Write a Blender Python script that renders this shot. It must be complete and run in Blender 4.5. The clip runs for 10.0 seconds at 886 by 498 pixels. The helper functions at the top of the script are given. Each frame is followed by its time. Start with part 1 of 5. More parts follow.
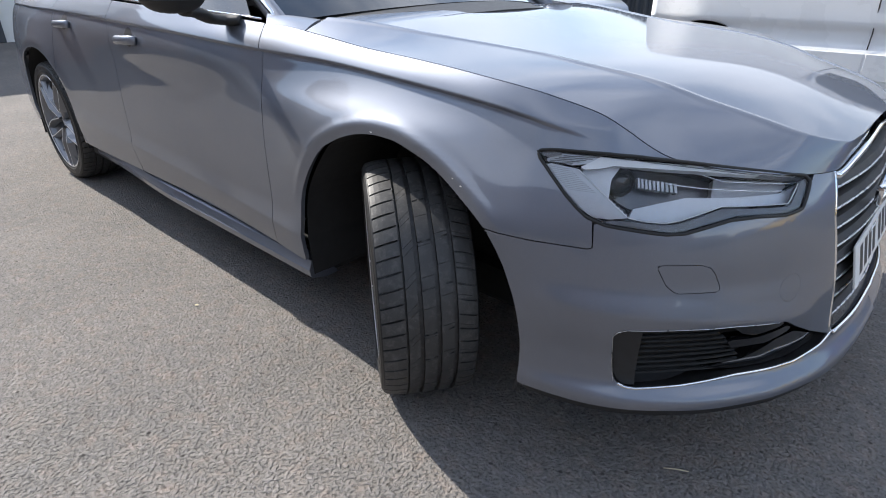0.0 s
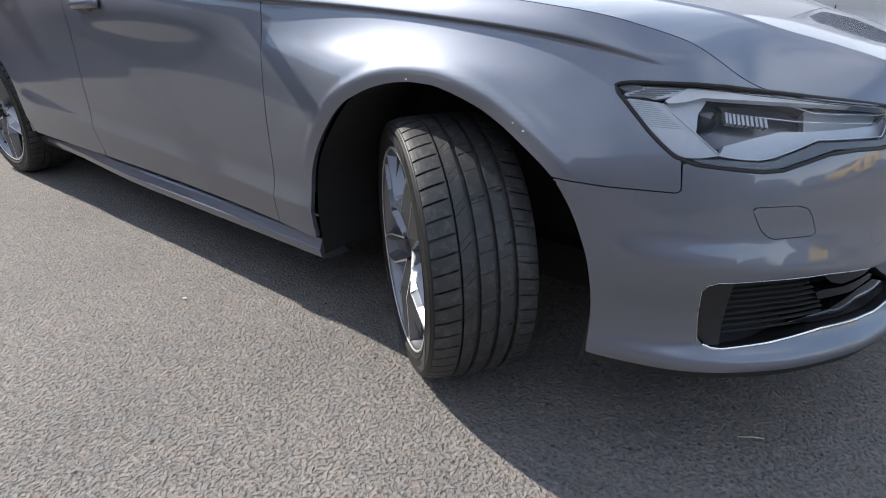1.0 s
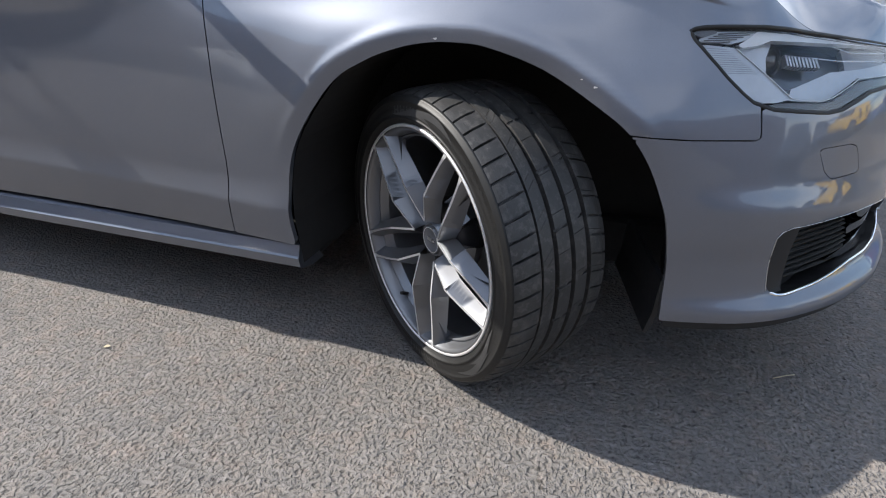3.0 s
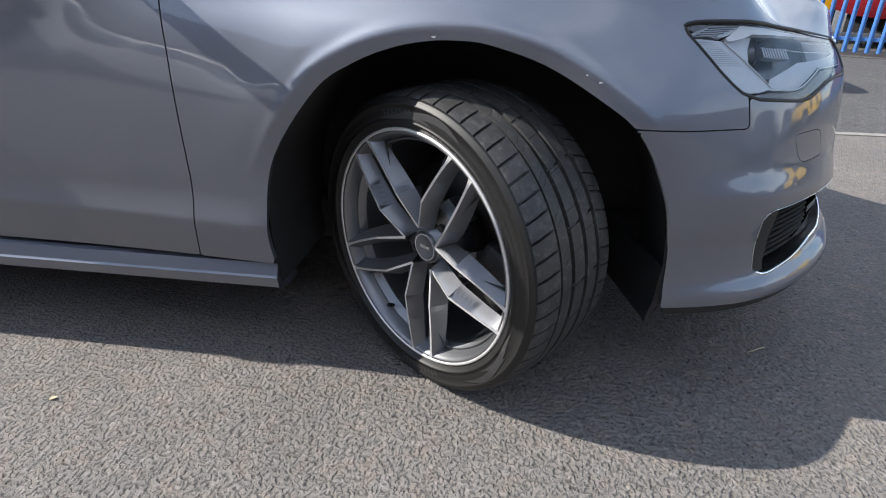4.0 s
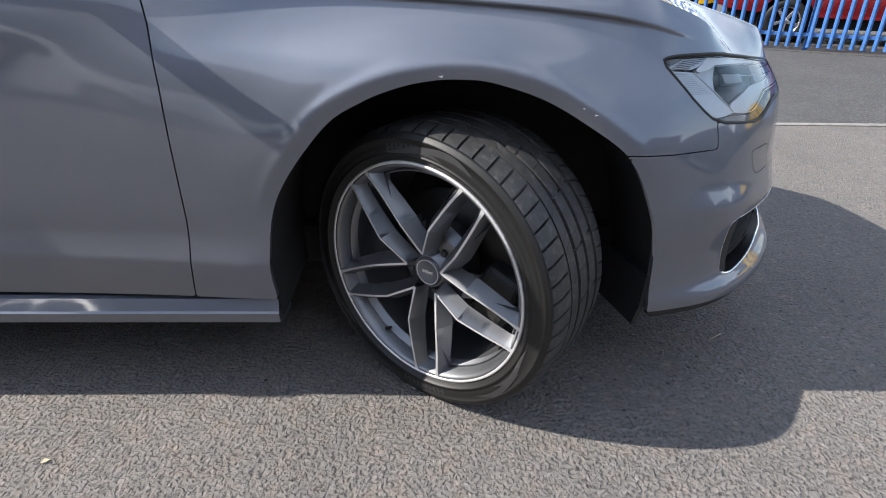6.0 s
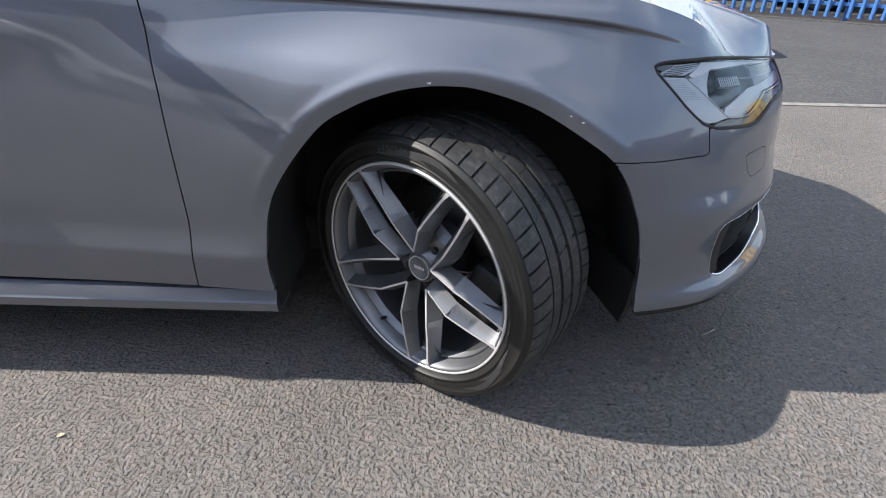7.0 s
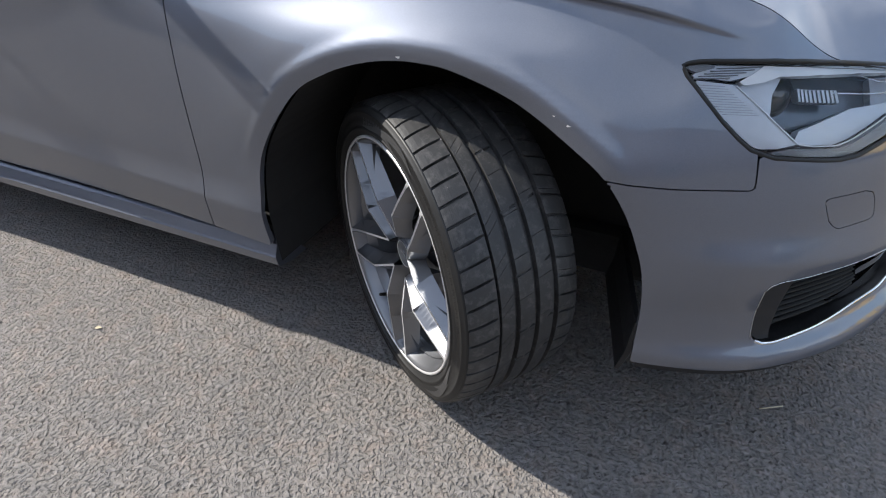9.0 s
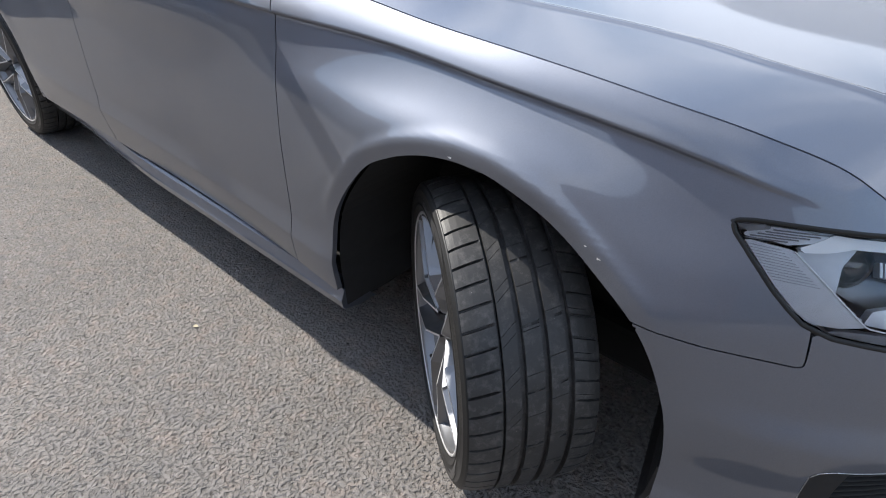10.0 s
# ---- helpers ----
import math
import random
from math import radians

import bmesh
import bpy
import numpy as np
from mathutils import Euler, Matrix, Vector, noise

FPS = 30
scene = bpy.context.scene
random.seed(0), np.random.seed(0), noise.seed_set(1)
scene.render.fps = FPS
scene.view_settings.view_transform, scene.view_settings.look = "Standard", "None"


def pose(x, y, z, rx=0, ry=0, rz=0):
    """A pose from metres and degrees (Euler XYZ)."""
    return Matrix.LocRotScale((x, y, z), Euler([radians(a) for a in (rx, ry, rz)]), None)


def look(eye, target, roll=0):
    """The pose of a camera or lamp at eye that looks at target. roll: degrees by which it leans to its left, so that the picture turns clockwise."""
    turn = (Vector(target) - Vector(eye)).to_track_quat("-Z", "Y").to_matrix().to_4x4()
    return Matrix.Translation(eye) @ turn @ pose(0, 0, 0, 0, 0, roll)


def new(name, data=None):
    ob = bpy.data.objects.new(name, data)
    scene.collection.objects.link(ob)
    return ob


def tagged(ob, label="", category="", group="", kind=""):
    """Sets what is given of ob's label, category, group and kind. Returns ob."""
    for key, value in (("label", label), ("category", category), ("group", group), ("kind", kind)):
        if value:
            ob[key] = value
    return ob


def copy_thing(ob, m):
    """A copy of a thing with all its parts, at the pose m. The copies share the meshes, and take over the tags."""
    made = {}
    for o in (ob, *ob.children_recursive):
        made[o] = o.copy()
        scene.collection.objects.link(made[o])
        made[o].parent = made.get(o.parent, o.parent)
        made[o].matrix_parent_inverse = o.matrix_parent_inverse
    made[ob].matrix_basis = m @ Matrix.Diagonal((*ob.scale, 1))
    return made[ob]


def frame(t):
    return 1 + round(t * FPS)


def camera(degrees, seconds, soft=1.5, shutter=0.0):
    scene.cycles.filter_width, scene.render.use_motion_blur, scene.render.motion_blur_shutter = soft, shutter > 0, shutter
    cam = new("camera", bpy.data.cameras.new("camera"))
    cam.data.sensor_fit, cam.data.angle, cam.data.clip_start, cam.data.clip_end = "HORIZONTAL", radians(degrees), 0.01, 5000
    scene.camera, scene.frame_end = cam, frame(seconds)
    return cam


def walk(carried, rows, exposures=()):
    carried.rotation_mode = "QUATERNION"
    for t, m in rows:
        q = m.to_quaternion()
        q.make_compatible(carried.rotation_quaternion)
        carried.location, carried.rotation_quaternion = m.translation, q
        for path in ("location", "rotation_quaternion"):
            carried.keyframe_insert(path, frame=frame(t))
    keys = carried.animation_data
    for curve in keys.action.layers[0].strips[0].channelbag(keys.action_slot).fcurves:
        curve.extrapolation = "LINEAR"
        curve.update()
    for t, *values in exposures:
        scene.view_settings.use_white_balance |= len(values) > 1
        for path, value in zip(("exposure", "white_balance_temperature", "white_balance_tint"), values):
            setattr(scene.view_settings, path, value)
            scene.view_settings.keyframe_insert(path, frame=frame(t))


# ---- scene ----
cam = camera(76.0, 10.0, soft=1.0)
PATH = [
    (0, (1.076, -1.843, 1.128), (-0.134, -0.513, 0.252), 0.3),
    (0.5, (0.938, -1.869, 1.076), (-0.187, -0.465, 0.202), 0.2),
    (1, (0.834, -1.908, 0.976), (-0.244, -0.466, 0.105), 0.2),
    (1.5, (0.727, -1.937, 0.903), (-0.28, -0.442, 0.036), 0.3),
    (2, (0.612, -1.964, 0.908), (-0.26, -0.403, 0.013), 0.4),
    (3.5, (0.261, -1.986, 0.87), (-0.144, -0.229, 0.003), 0.6),
    (4, (0.166, -1.992, 0.865), (-0.076, -0.205, 0.002), 0.8),
    (4.5, (0.086, -2.007, 0.864), (-0.033, -0.203, 0.007), 1.0),
    (5, (0.019, -2.018, 0.876), (0.001, -0.215, 0.012), 1.1),
    (5.5, (-0.029, -2.016, 0.9), (0.033, -0.215, 0.032), 1.0),
    (7, (0.046, -2.013, 1.03), (0.024, -0.277, 0.036), 1.1),
    (7.5, (0.159, -1.955, 1.03), (-0.046, -0.275, -0.036), 1.1),
    (8, (0.235, -1.908, 1.024), (-0.097, -0.277, -0.083), 1.17),
    (8.5, (0.331, -1.860, 1.037), (-0.119, -0.282, -0.114), 0.77),
    (9, (0.455, -1.784, 1.047), (-0.195, -0.275, -0.090), 0.74),
    (9.5, (0.522, -1.648, 1.139), (-0.337, -0.312, -0.076), 0.69),
    (10, (0.576, -1.619, 1.186), (-0.493, -0.361, 0.070), 1.61),
]
walk(cam, [(t, look(eye, target, roll)) for t, eye, target, roll in PATH], [(0, 0.66, 6600, 10), (10, 0.66, 6600, 10)])

# ---- daylight: clear sky with thin cloud, sun behind the car and high ----
SUN_DIR = Vector((-1.2, -0.044, 1.0)).normalized()
world = bpy.data.worlds.new("sky")
scene.world = world
world.use_nodes = True
wn, wl = world.node_tree.nodes, world.node_tree.links
wn.clear()
sky = wn.new("ShaderNodeTexSky")
sky.sky_type, sky.sun_disc = "NISHITA", False
sky.sun_elevation = math.asin(SUN_DIR.z)
sky.sun_rotation = math.atan2(SUN_DIR.x, SUN_DIR.y)
sky.air_density, sky.dust_density = 1.1, 0.2
bg = wn.new("ShaderNodeBackground")
bg.inputs["Strength"].default_value = 0.15
wo = wn.new("ShaderNodeOutputWorld")
# thin broken cloud over the blue
wc = wn.new("ShaderNodeTexCoord")
wm = wn.new("ShaderNodeMapping")
wm.inputs["Scale"].default_value = (1.0, 1.0, 2.6)
wl.new(wc.outputs["Generated"], wm.inputs["Vector"])
cloud = wn.new("ShaderNodeTexNoise")
cloud.inputs["Scale"].default_value, cloud.inputs["Detail"].default_value, cloud.inputs["Roughness"].default_value = 1.7, 6.0, 0.52
wl.new(wm.outputs[0], cloud.inputs["Vector"])
cover = wn.new("ShaderNodeMapRange")
cover.interpolation_type = "SMOOTHSTEP"
cover.inputs["From Min"].default_value, cover.inputs["From Max"].default_value, cover.inputs["To Max"].default_value = 0.36, 0.72, 0.74
wl.new(cloud.outputs["Fac"], cover.inputs[0])
mix = wn.new("ShaderNodeMix")
mix.data_type = "RGBA"
mix.inputs[7].default_value = (8.8, 9.3, 10.4, 1)
wl.new(cover.outputs[0], mix.inputs[0])
wl.new(sky.outputs[0], mix.inputs[6])
wl.new(mix.outputs[2], bg.inputs[0])
wl.new(bg.outputs[0], wo.inputs[0])
sun = new("sun", bpy.data.lights.new("sun", "SUN"))
sun.data.energy, sun.data.angle, sun.data.color = 5.3, radians(0.53), (1.0, 0.955, 0.89)
sun.matrix_world = look(SUN_DIR * 30, (0, 0, 0))


# ---- materials ----
def material(name):
    m = bpy.data.materials.new(name)
    m.use_nodes = True
    nt = m.node_tree
    return m, nt.nodes, nt.links, nt.nodes["Principled BSDF"]


def setp(b, **kw):
    for k, v in kw.items():
        b.inputs[k.replace("_", " ")].default_value = v


def tex(nodes, links, kind, scale, coord="Object", **kw):
    t = nodes.new(kind)
    c = nodes.new("ShaderNodeTexCoord")
    links.new(c.outputs[coord], t.inputs["Vector"])
    t.inputs["Scale"].default_value = scale
    for k, v in kw.items():
        t.inputs[k].default_value = v
    return t


def ramp(nodes, links, src, stops):
    r = nodes.new("ShaderNodeValToRGB")
    while len(r.color_ramp.elements) < len(stops):
        r.color_ramp.elements.new(0.5)
    for e, (p, c) in zip(r.color_ramp.elements, stops):
        e.position, e.color = p, (*c, 1)
    links.new(src, r.inputs[0])
    return r


def mixc(nodes, links, a, b, fac, mode="MIX"):
    m = nodes.new("ShaderNodeMix")
    m.data_type, m.blend_type = "RGBA", mode
    for sock, v in ((m.inputs[6], a), (m.inputs[7], b), (m.inputs[0], fac)):
        if isinstance(v, (int, float)):
            sock.default_value = v
        elif isinstance(v, tuple):
            sock.default_value = (*v, 1)
        else:
            links.new(v, sock)
    return m.outputs[2]


def bump(nodes, links, bsdf, height, strength, dist, normal=None):
    b = nodes.new("ShaderNodeBump")
    b.inputs["Strength"].default_value, b.inputs["Distance"].default_value = strength, dist
    links.new(height, b.inputs["Height"])
    if normal is not None:
        links.new(normal, b.inputs["Normal"])
    links.new(b.outputs[0], bsdf.inputs["Normal"])
    return b.outputs[0]


def plain(name, col, rough=0.5, metal=0.0, coat=0.0, vary=0.12, scale=30, bumps=0.0):
    """A surface of one colour with slight mottling and uneven gloss."""
    m, n, l, b = material(name)
    t = tex(n, l, "ShaderNodeTexNoise", scale, Detail=5.0)
    dark, light = tuple(c * (1 - vary) for c in col), tuple(min(c * (1 + vary), 1) for c in col)
    r = ramp(n, l, t.outputs["Fac"], [(0.3, dark), (0.7, light)])
    l.new(r.outputs[0], b.inputs["Base Color"])
    q = n.new("ShaderNodeMapRange")
    q.inputs["To Min"].default_value, q.inputs["To Max"].default_value = rough * 0.8, min(rough * 1.2, 1)
    l.new(t.outputs["Fac"], q.inputs[0])
    l.new(q.outputs[0], b.inputs["Roughness"])
    setp(b, Metallic=metal, Coat_Weight=coat, Coat_Roughness=0.03)
    if bumps:
        bump(n, l, b, t.outputs["Fac"], 0.4, bumps)
    return m


def paint_mat(name, col):
    """Metallic car paint: fine flakes under a clear coat, with a film of dust."""
    m, n, l, b = material(name)
    flake = tex(n, l, "ShaderNodeTexVoronoi", 1600)
    broad = tex(n, l, "ShaderNodeTexNoise", 2.2, Detail=6.0, Roughness=0.6)
    fine = mixc(n, l, tuple(c * 0.86 for c in col), tuple(c * 1.14 for c in col), flake.outputs["Color"])
    dust = ramp(n, l, broad.outputs["Fac"], [(0.42, (0, 0, 0)), (0.78, (0.10, 0.10, 0.10))])
    l.new(mixc(n, l, fine, (0.42, 0.39, 0.35), dust.outputs[0]), b.inputs["Base Color"])
    setp(b, Metallic=0.84, Roughness=0.52, Specular_Tint=(0.55, 0.56, 0.58, 1), Coat_Weight=1.0, Coat_Roughness=0.045, Coat_IOR=1.55)
    return m


def asphalt_mat(name, base, stone, scale):
    """Worn chippings set in bitumen: flat-topped stones with ragged crevices, odd pale and dark chips, broad patches."""
    m, n, l, b = material(name)
    relief = tex(n, l, "ShaderNodeTexNoise", scale * 1.08, Detail=2.0, Roughness=0.5, Distortion=0.25)
    fine = tex(n, l, "ShaderNodeTexNoise", scale * 2.6, Detail=2.0, Roughness=0.6)
    chip = tex(n, l, "ShaderNodeTexVoronoi", scale * 1.1, Randomness=1.0)
    broad = tex(n, l, "ShaderNodeTexNoise", 1.3, Detail=6.0, Roughness=0.62)
    patch = tex(n, l, "ShaderNodeTexNoise", 17, Detail=3.0, Roughness=0.6)
    pit = tex(n, l, "ShaderNodeTexVoronoi", 17, Randomness=1.0)
    sep = n.new("ShaderNodeSeparateColor")
    l.new(chip.outputs["Color"], sep.inputs[0])
    stones = ramp(n, l, sep.outputs[0], [(0.0, tuple(c * .93 for c in base)), (0.5, base), (0.9, stone), (1.0, tuple(min(c * 1.15, 1) for c in stone))])
    warm = ramp(n, l, patch.outputs["Fac"], [(0.33, (.93, .94, .96)), (0.52, (1.0, .995, .985)), (0.70, (1.12, 1.03, .98))])
    c1 = mixc(n, l, stones.outputs[0], warm.outputs[0], 1.0, "MULTIPLY")
    # low parts of the relief are darkened in the colour, as crevice shade
    crevice_shade = ramp(n, l, relief.outputs["Fac"], [(0.26, (.46, .45, .44)), (0.40, (.93, .93, .93)), (0.60, (1.02, 1.02, 1.02))])
    c2 = mixc(n, l, c1, crevice_shade.outputs[0], 1.0, "MULTIPLY")
    # pits are dark dots in the colour only, with no depth
    pit_dots = ramp(n, l, pit.outputs["Distance"], [(0.05, (.30, .29, .28)), (0.115, (1, 1, 1))])
    c3 = mixc(n, l, c2, pit_dots.outputs[0], 0.9, "MULTIPLY")
    br = ramp(n, l, broad.outputs["Fac"], [(0.3, (.86, .86, .86)), (0.7, (1.12, 1.10, 1.08))])
    mid = tex(n, l, "ShaderNodeTexNoise", scale * 0.36, Detail=4.0, Roughness=0.75)
    worn = ramp(n, l, mid.outputs["Fac"], [(0.30, (.74, .74, .745)), (0.47, (.98, .98, .98)), (0.70, (1.12, 1.115, 1.11))])
    c4 = mixc(n, l, c3, worn.outputs[0], 1.0, "MULTIPLY")
    l.new(mixc(n, l, c4, br.outputs[0], 1.0, "MULTIPLY"), b.inputs["Base Color"])
    setp(b, Roughness=0.86, Specular_IOR_Level=0.35)
    flat = n.new("ShaderNodeMapRange")
    flat.interpolation_type = "SMOOTHSTEP"
    flat.inputs["From Min"].default_value, flat.inputs["From Max"].default_value = 0.26, 0.60
    l.new(relief.outputs["Fac"], flat.inputs[0])
    n1 = bump(n, l, b, flat.outputs[0], 1.0, 0.0050)
    n2 = bump(n, l, b, mid.outputs["Fac"], 0.5, 0.009, n1)
    bump(n, l, b, fine.outputs["Fac"], 0.55, 0.003, n2)
    return m


def rubber_mat(name, col, rough, dust=0.0):
    """Rubber with greyed patches; dust adds scuffed pale smears and specks."""
    m, n, l, b = material(name)
    t = tex(n, l, "ShaderNodeTexNoise", 14, Detail=8.0, Roughness=0.7)
    g = tex(n, l, "ShaderNodeTexNoise", 420, Detail=2.0)
    r = ramp(n, l, t.outputs["Fac"], [(0.35, tuple(c * .75 for c in col)), (0.6, col), (0.78, tuple(c * 1.9 for c in col))])
    out = r.outputs[0]
    if dust:
        smear = tex(n, l, "ShaderNodeTexNoise", 46, Detail=6.0, Roughness=0.75)
        k = ramp(n, l, smear.outputs["Fac"], [(0.50, (0, 0, 0)), (0.72, (dust, dust, dust))])
        out = mixc(n, l, out, (.17, .16, .15), k.outputs[0])
        spot = tex(n, l, "ShaderNodeTexVoronoi", 95, Randomness=1.0)
        k2 = ramp(n, l, spot.outputs["Distance"], [(0.05, (.8, .8, .8)), (0.10, (0, 0, 0))])
        thin = tex(n, l, "ShaderNodeTexNoise", 30, Detail=2.0)
        k3 = ramp(n, l, thin.outputs["Fac"], [(0.56, (0, 0, 0)), (0.66, (1, 1, 1))])
        out = mixc(n, l, out, (.30, .28, .25), mixc(n, l, k2.outputs[0], k3.outputs[0], 1.0, "MULTIPLY"))
    l.new(out, b.inputs["Base Color"])
    setp(b, Roughness=rough, Specular_IOR_Level=0.4)
    bump(n, l, b, g.outputs["Fac"], 0.25, 0.0008)
    return m


def glass_mat(name, tint, rough=0.0, alpha=1.0):
    m, n, l, b = material(name)
    setp(b, Base_Color=(*tint, 1), Roughness=rough, IOR=1.32, Transmission_Weight=1.0)
    return m


PAINT = paint_mat("metallic_grey_paint", (0.180, 0.198, 0.240))
ASPHALT = asphalt_mat("worn_asphalt", (0.180, 0.169, 0.159), (0.203, 0.190, 0.180), 97)
ROAD = asphalt_mat("dark_asphalt", (0.085, 0.085, 0.087), (0.13, 0.13, 0.13), 90)
CONCRETE = plain("concrete_edging", (0.23, 0.22, 0.20), 0.9, vary=0.22, scale=18, bumps=0.004)
TREAD = rubber_mat("tread_rubber", (0.041, 0.0405, 0.040), 0.52, 0.45)
SIDEWALL = rubber_mat("sidewall_rubber", (0.0135, 0.0135, 0.0135), 0.50)
SIDEMARK = rubber_mat("polished_sidewall_rubber", (0.050, 0.050, 0.051), 0.36)
ALLOY = plain("grey_alloy_paint", (0.215, 0.222, 0.238), 0.46, 0.88, 0.5, vary=0.03, scale=8)
MACHINED = plain("machined_aluminium", (0.76, 0.76, 0.77), 0.38, 0.60, 0.3, vary=0.06, scale=200)
CHROME = plain("chrome", (0.80, 0.81, 0.82), 0.07, 1.0, vary=0.03, scale=40)
SATIN = plain("satin_silver_trim", (0.62, 0.63, 0.65), 0.28, 0.9, vary=0.05, scale=60)
BLACK = plain("black_plastic", (0.016, 0.016, 0.017), 0.55, vary=0.25, scale=60)
GLOSS = plain("gloss_black", (0.008, 0.008, 0.009), 0.10, 0.0, 0.8, vary=0.1)
LINER = plain("wheel_arch_liner", (0.018, 0.018, 0.018), 0.95, vary=0.3, scale=25, bumps=0.002)
SEAL = plain("black_rubber_seal", (0.006, 0.006, 0.006), 0.55, vary=0.2, scale=60)
DARKMETAL = plain("dark_cast_metal", (0.05, 0.05, 0.05), 0.6, 0.5, vary=0.25, scale=30)
DISC = plain("brake_disc_steel", (0.06, 0.058, 0.056), 0.5, 1.0, vary=0.1, scale=60)
LENS = glass_mat("clear_lens", (0.97, 0.98, 1.0))
WINDOW = plain("tinted_glass", (0.012, 0.014, 0.015), 0.03, 0.0, 1.0, vary=0.05)
WHITE = plain("white_van_paint", (0.80, 0.81, 0.82), 0.28, 0.0, 0.8, vary=0.03, scale=3)
BLUE = plain("blue_fence_paint", (0.055, 0.165, 0.42), 0.45, vary=0.18, scale=12)
RED = plain("dark_red_paint", (0.24, 0.012, 0.018), 0.25, 0.3, 1.0, vary=0.08, scale=3)
YELLOW = plain("yellow_paint", (0.85, 0.52, 0.02), 0.35, 0.0, 0.5, vary=0.06, scale=5)
STRAW = plain("dry_straw", (0.55, 0.48, 0.33), 0.8, vary=0.15)
PLATE = plain("white_plate", (0.78, 0.78, 0.76), 0.4, vary=0.03)
INK = plain("black_ink", (0.02, 0.02, 0.022), 0.5, vary=0.1)

REFLECTOR = plain("lamp_reflector_silver", (0.47, 0.49, 0.52), 0.34, 0.45, vary=0.04, scale=80)
DRL = plain("white_light_guide", (0.74, 0.76, 0.77), 0.25, 0.0, 0.6, vary=0.02)
BOWL = plain("smoked_lamp_bowl", (0.12, 0.125, 0.14), 0.22, 0.3, 0.6, vary=0.1)
BEZEL = plain("satin_grey_lamp_trim", (0.30, 0.31, 0.33), 0.35, 0.4, vary=0.06, scale=60)
SMOKE = plain("dark_grey_plastic", (0.15, 0.155, 0.168), 0.35, 0.2, vary=0.1, scale=60)


# ---- mesh tools ----
def mesh_object(name, verts, faces, mat, parent=None, label="", smooth=True, matrix=None):
    me = bpy.data.meshes.new(name)
    me.from_pydata([tuple(map(float, v)) for v in verts], [], [tuple(map(int, f)) for f in faces])
    me.materials.append(mat)
    me.polygons.foreach_set("use_smooth", [smooth] * len(me.polygons))
    me.update()
    ob = new(name, me)
    if parent is not None:
        ob.parent = parent
    if matrix is not None:
        ob.matrix_basis = matrix
    if label:
        ob["label"] = label
    return ob


def part(name, bm, mat, parent=None, label="", smooth=False, matrix=None):
    bmesh.ops.recalc_face_normals(bm, faces=bm.faces)
    me = bpy.data.meshes.new(name)
    bm.to_mesh(me)
    bm.free()
    me.materials.append(mat)
    me.polygons.foreach_set("use_smooth", [smooth] * len(me.polygons))
    ob = new(name, me)
    if parent is not None:
        ob.parent = parent
    if matrix is not None:
        ob.matrix_basis = matrix
    if label:
        ob["label"] = label
    return ob


def empty(name, label, category, m=None, group=""):
    ob = new(name)
    if m is not None:
        ob.matrix_basis = m
    return tagged(ob, label, category, group)


def box_bm(x0, x1, y0, y1, z0, z1, bevel=0.0, seg=2, bm=None):
    own = bm is None
    bm = bm or bmesh.new()
    m = Matrix.Translation(((x0 + x1) / 2, (y0 + y1) / 2, (z0 + z1) / 2)) @ Matrix.Diagonal((abs(x1 - x0), abs(y1 - y0), abs(z1 - z0), 1))
    made = bmesh.ops.create_cube(bm, size=1, matrix=m)
    if bevel:
        es = {e for v in made["verts"] for e in v.link_edges}
        bmesh.ops.bevel(bm, geom=list(es), offset=bevel, segments=seg, affect="EDGES", profile=0.5)
    return bm


def lathe(profile, seg, closed=False):
    """Verts and quads of a profile of (radius, along) turned round the y axis."""
    n = len(profile)
    vs, fs = [], []
    for i in range(seg):
        a = 2 * math.pi * i / seg
        vs += [(r * math.cos(a), y, r * math.sin(a)) for r, y in profile]
    for i in range(seg):
        j = (i + 1) % seg
        for k in range(n if closed else n - 1):
            k2 = (k + 1) % n
            fs.append((i * n + k, i * n + k2, j * n + k2, j * n + k))
    return vs, fs


def tube(points, radius, seg=8, flat=1.0, closed=False):
    """Verts and faces of a round bar along points; flat squeezes it along its second axis."""
    p = [Vector(q) for q in points]
    vs, fs, n = [], [], len(p)
    for i, q in enumerate(p):
        t = (p[(i + 1) % n if closed else min(i + 1, n - 1)] - p[(i - 1) % n if closed else max(i - 1, 0)]).normalized()
        up = Vector((0, 0, 1)) if abs(t.z) < 0.9 else Vector((0, 1, 0))
        a = t.cross(up).normalized()
        b = a.cross(t)
        vs += [q + a * (radius * flat * math.cos(2 * math.pi * k / seg)) + b * (radius * math.sin(2 * math.pi * k / seg)) for k in range(seg)]
    for i in range(n if closed else n - 1):
        j = (i + 1) % n
        fs += [(i * seg + k, i * seg + (k + 1) % seg, j * seg + (k + 1) % seg, j * seg + k) for k in range(seg)]
    if not closed:
        fs += [tuple(range(seg))[::-1], tuple((n - 1) * seg + k for k in range(seg))]
    return vs, fs


def sdf(poly, p, q):
    """Signed distance, positive inside, from points (p, q) to a closed polygon."""
    a = np.asarray(poly, float)
    b = np.roll(a, -1, 0)
    best, inside = np.full(p.shape, 1e9), np.zeros(p.shape, bool)
    for (x0, y0), (x1, y1) in zip(a, b):
        dx, dy = x1 - x0, y1 - y0
        u = np.clip(((p - x0) * dx + (q - y0) * dy) / (dx * dx + dy * dy + 1e-12), 0, 1)
        best = np.minimum(best, np.hypot(p - x0 - u * dx, q - y0 - u * dy))
        if y0 != y1:
            inside ^= ((y0 > q) != (y1 > q)) & (p < dx * (q - y0) / dy + x0)
    return np.where(inside, best, -best)


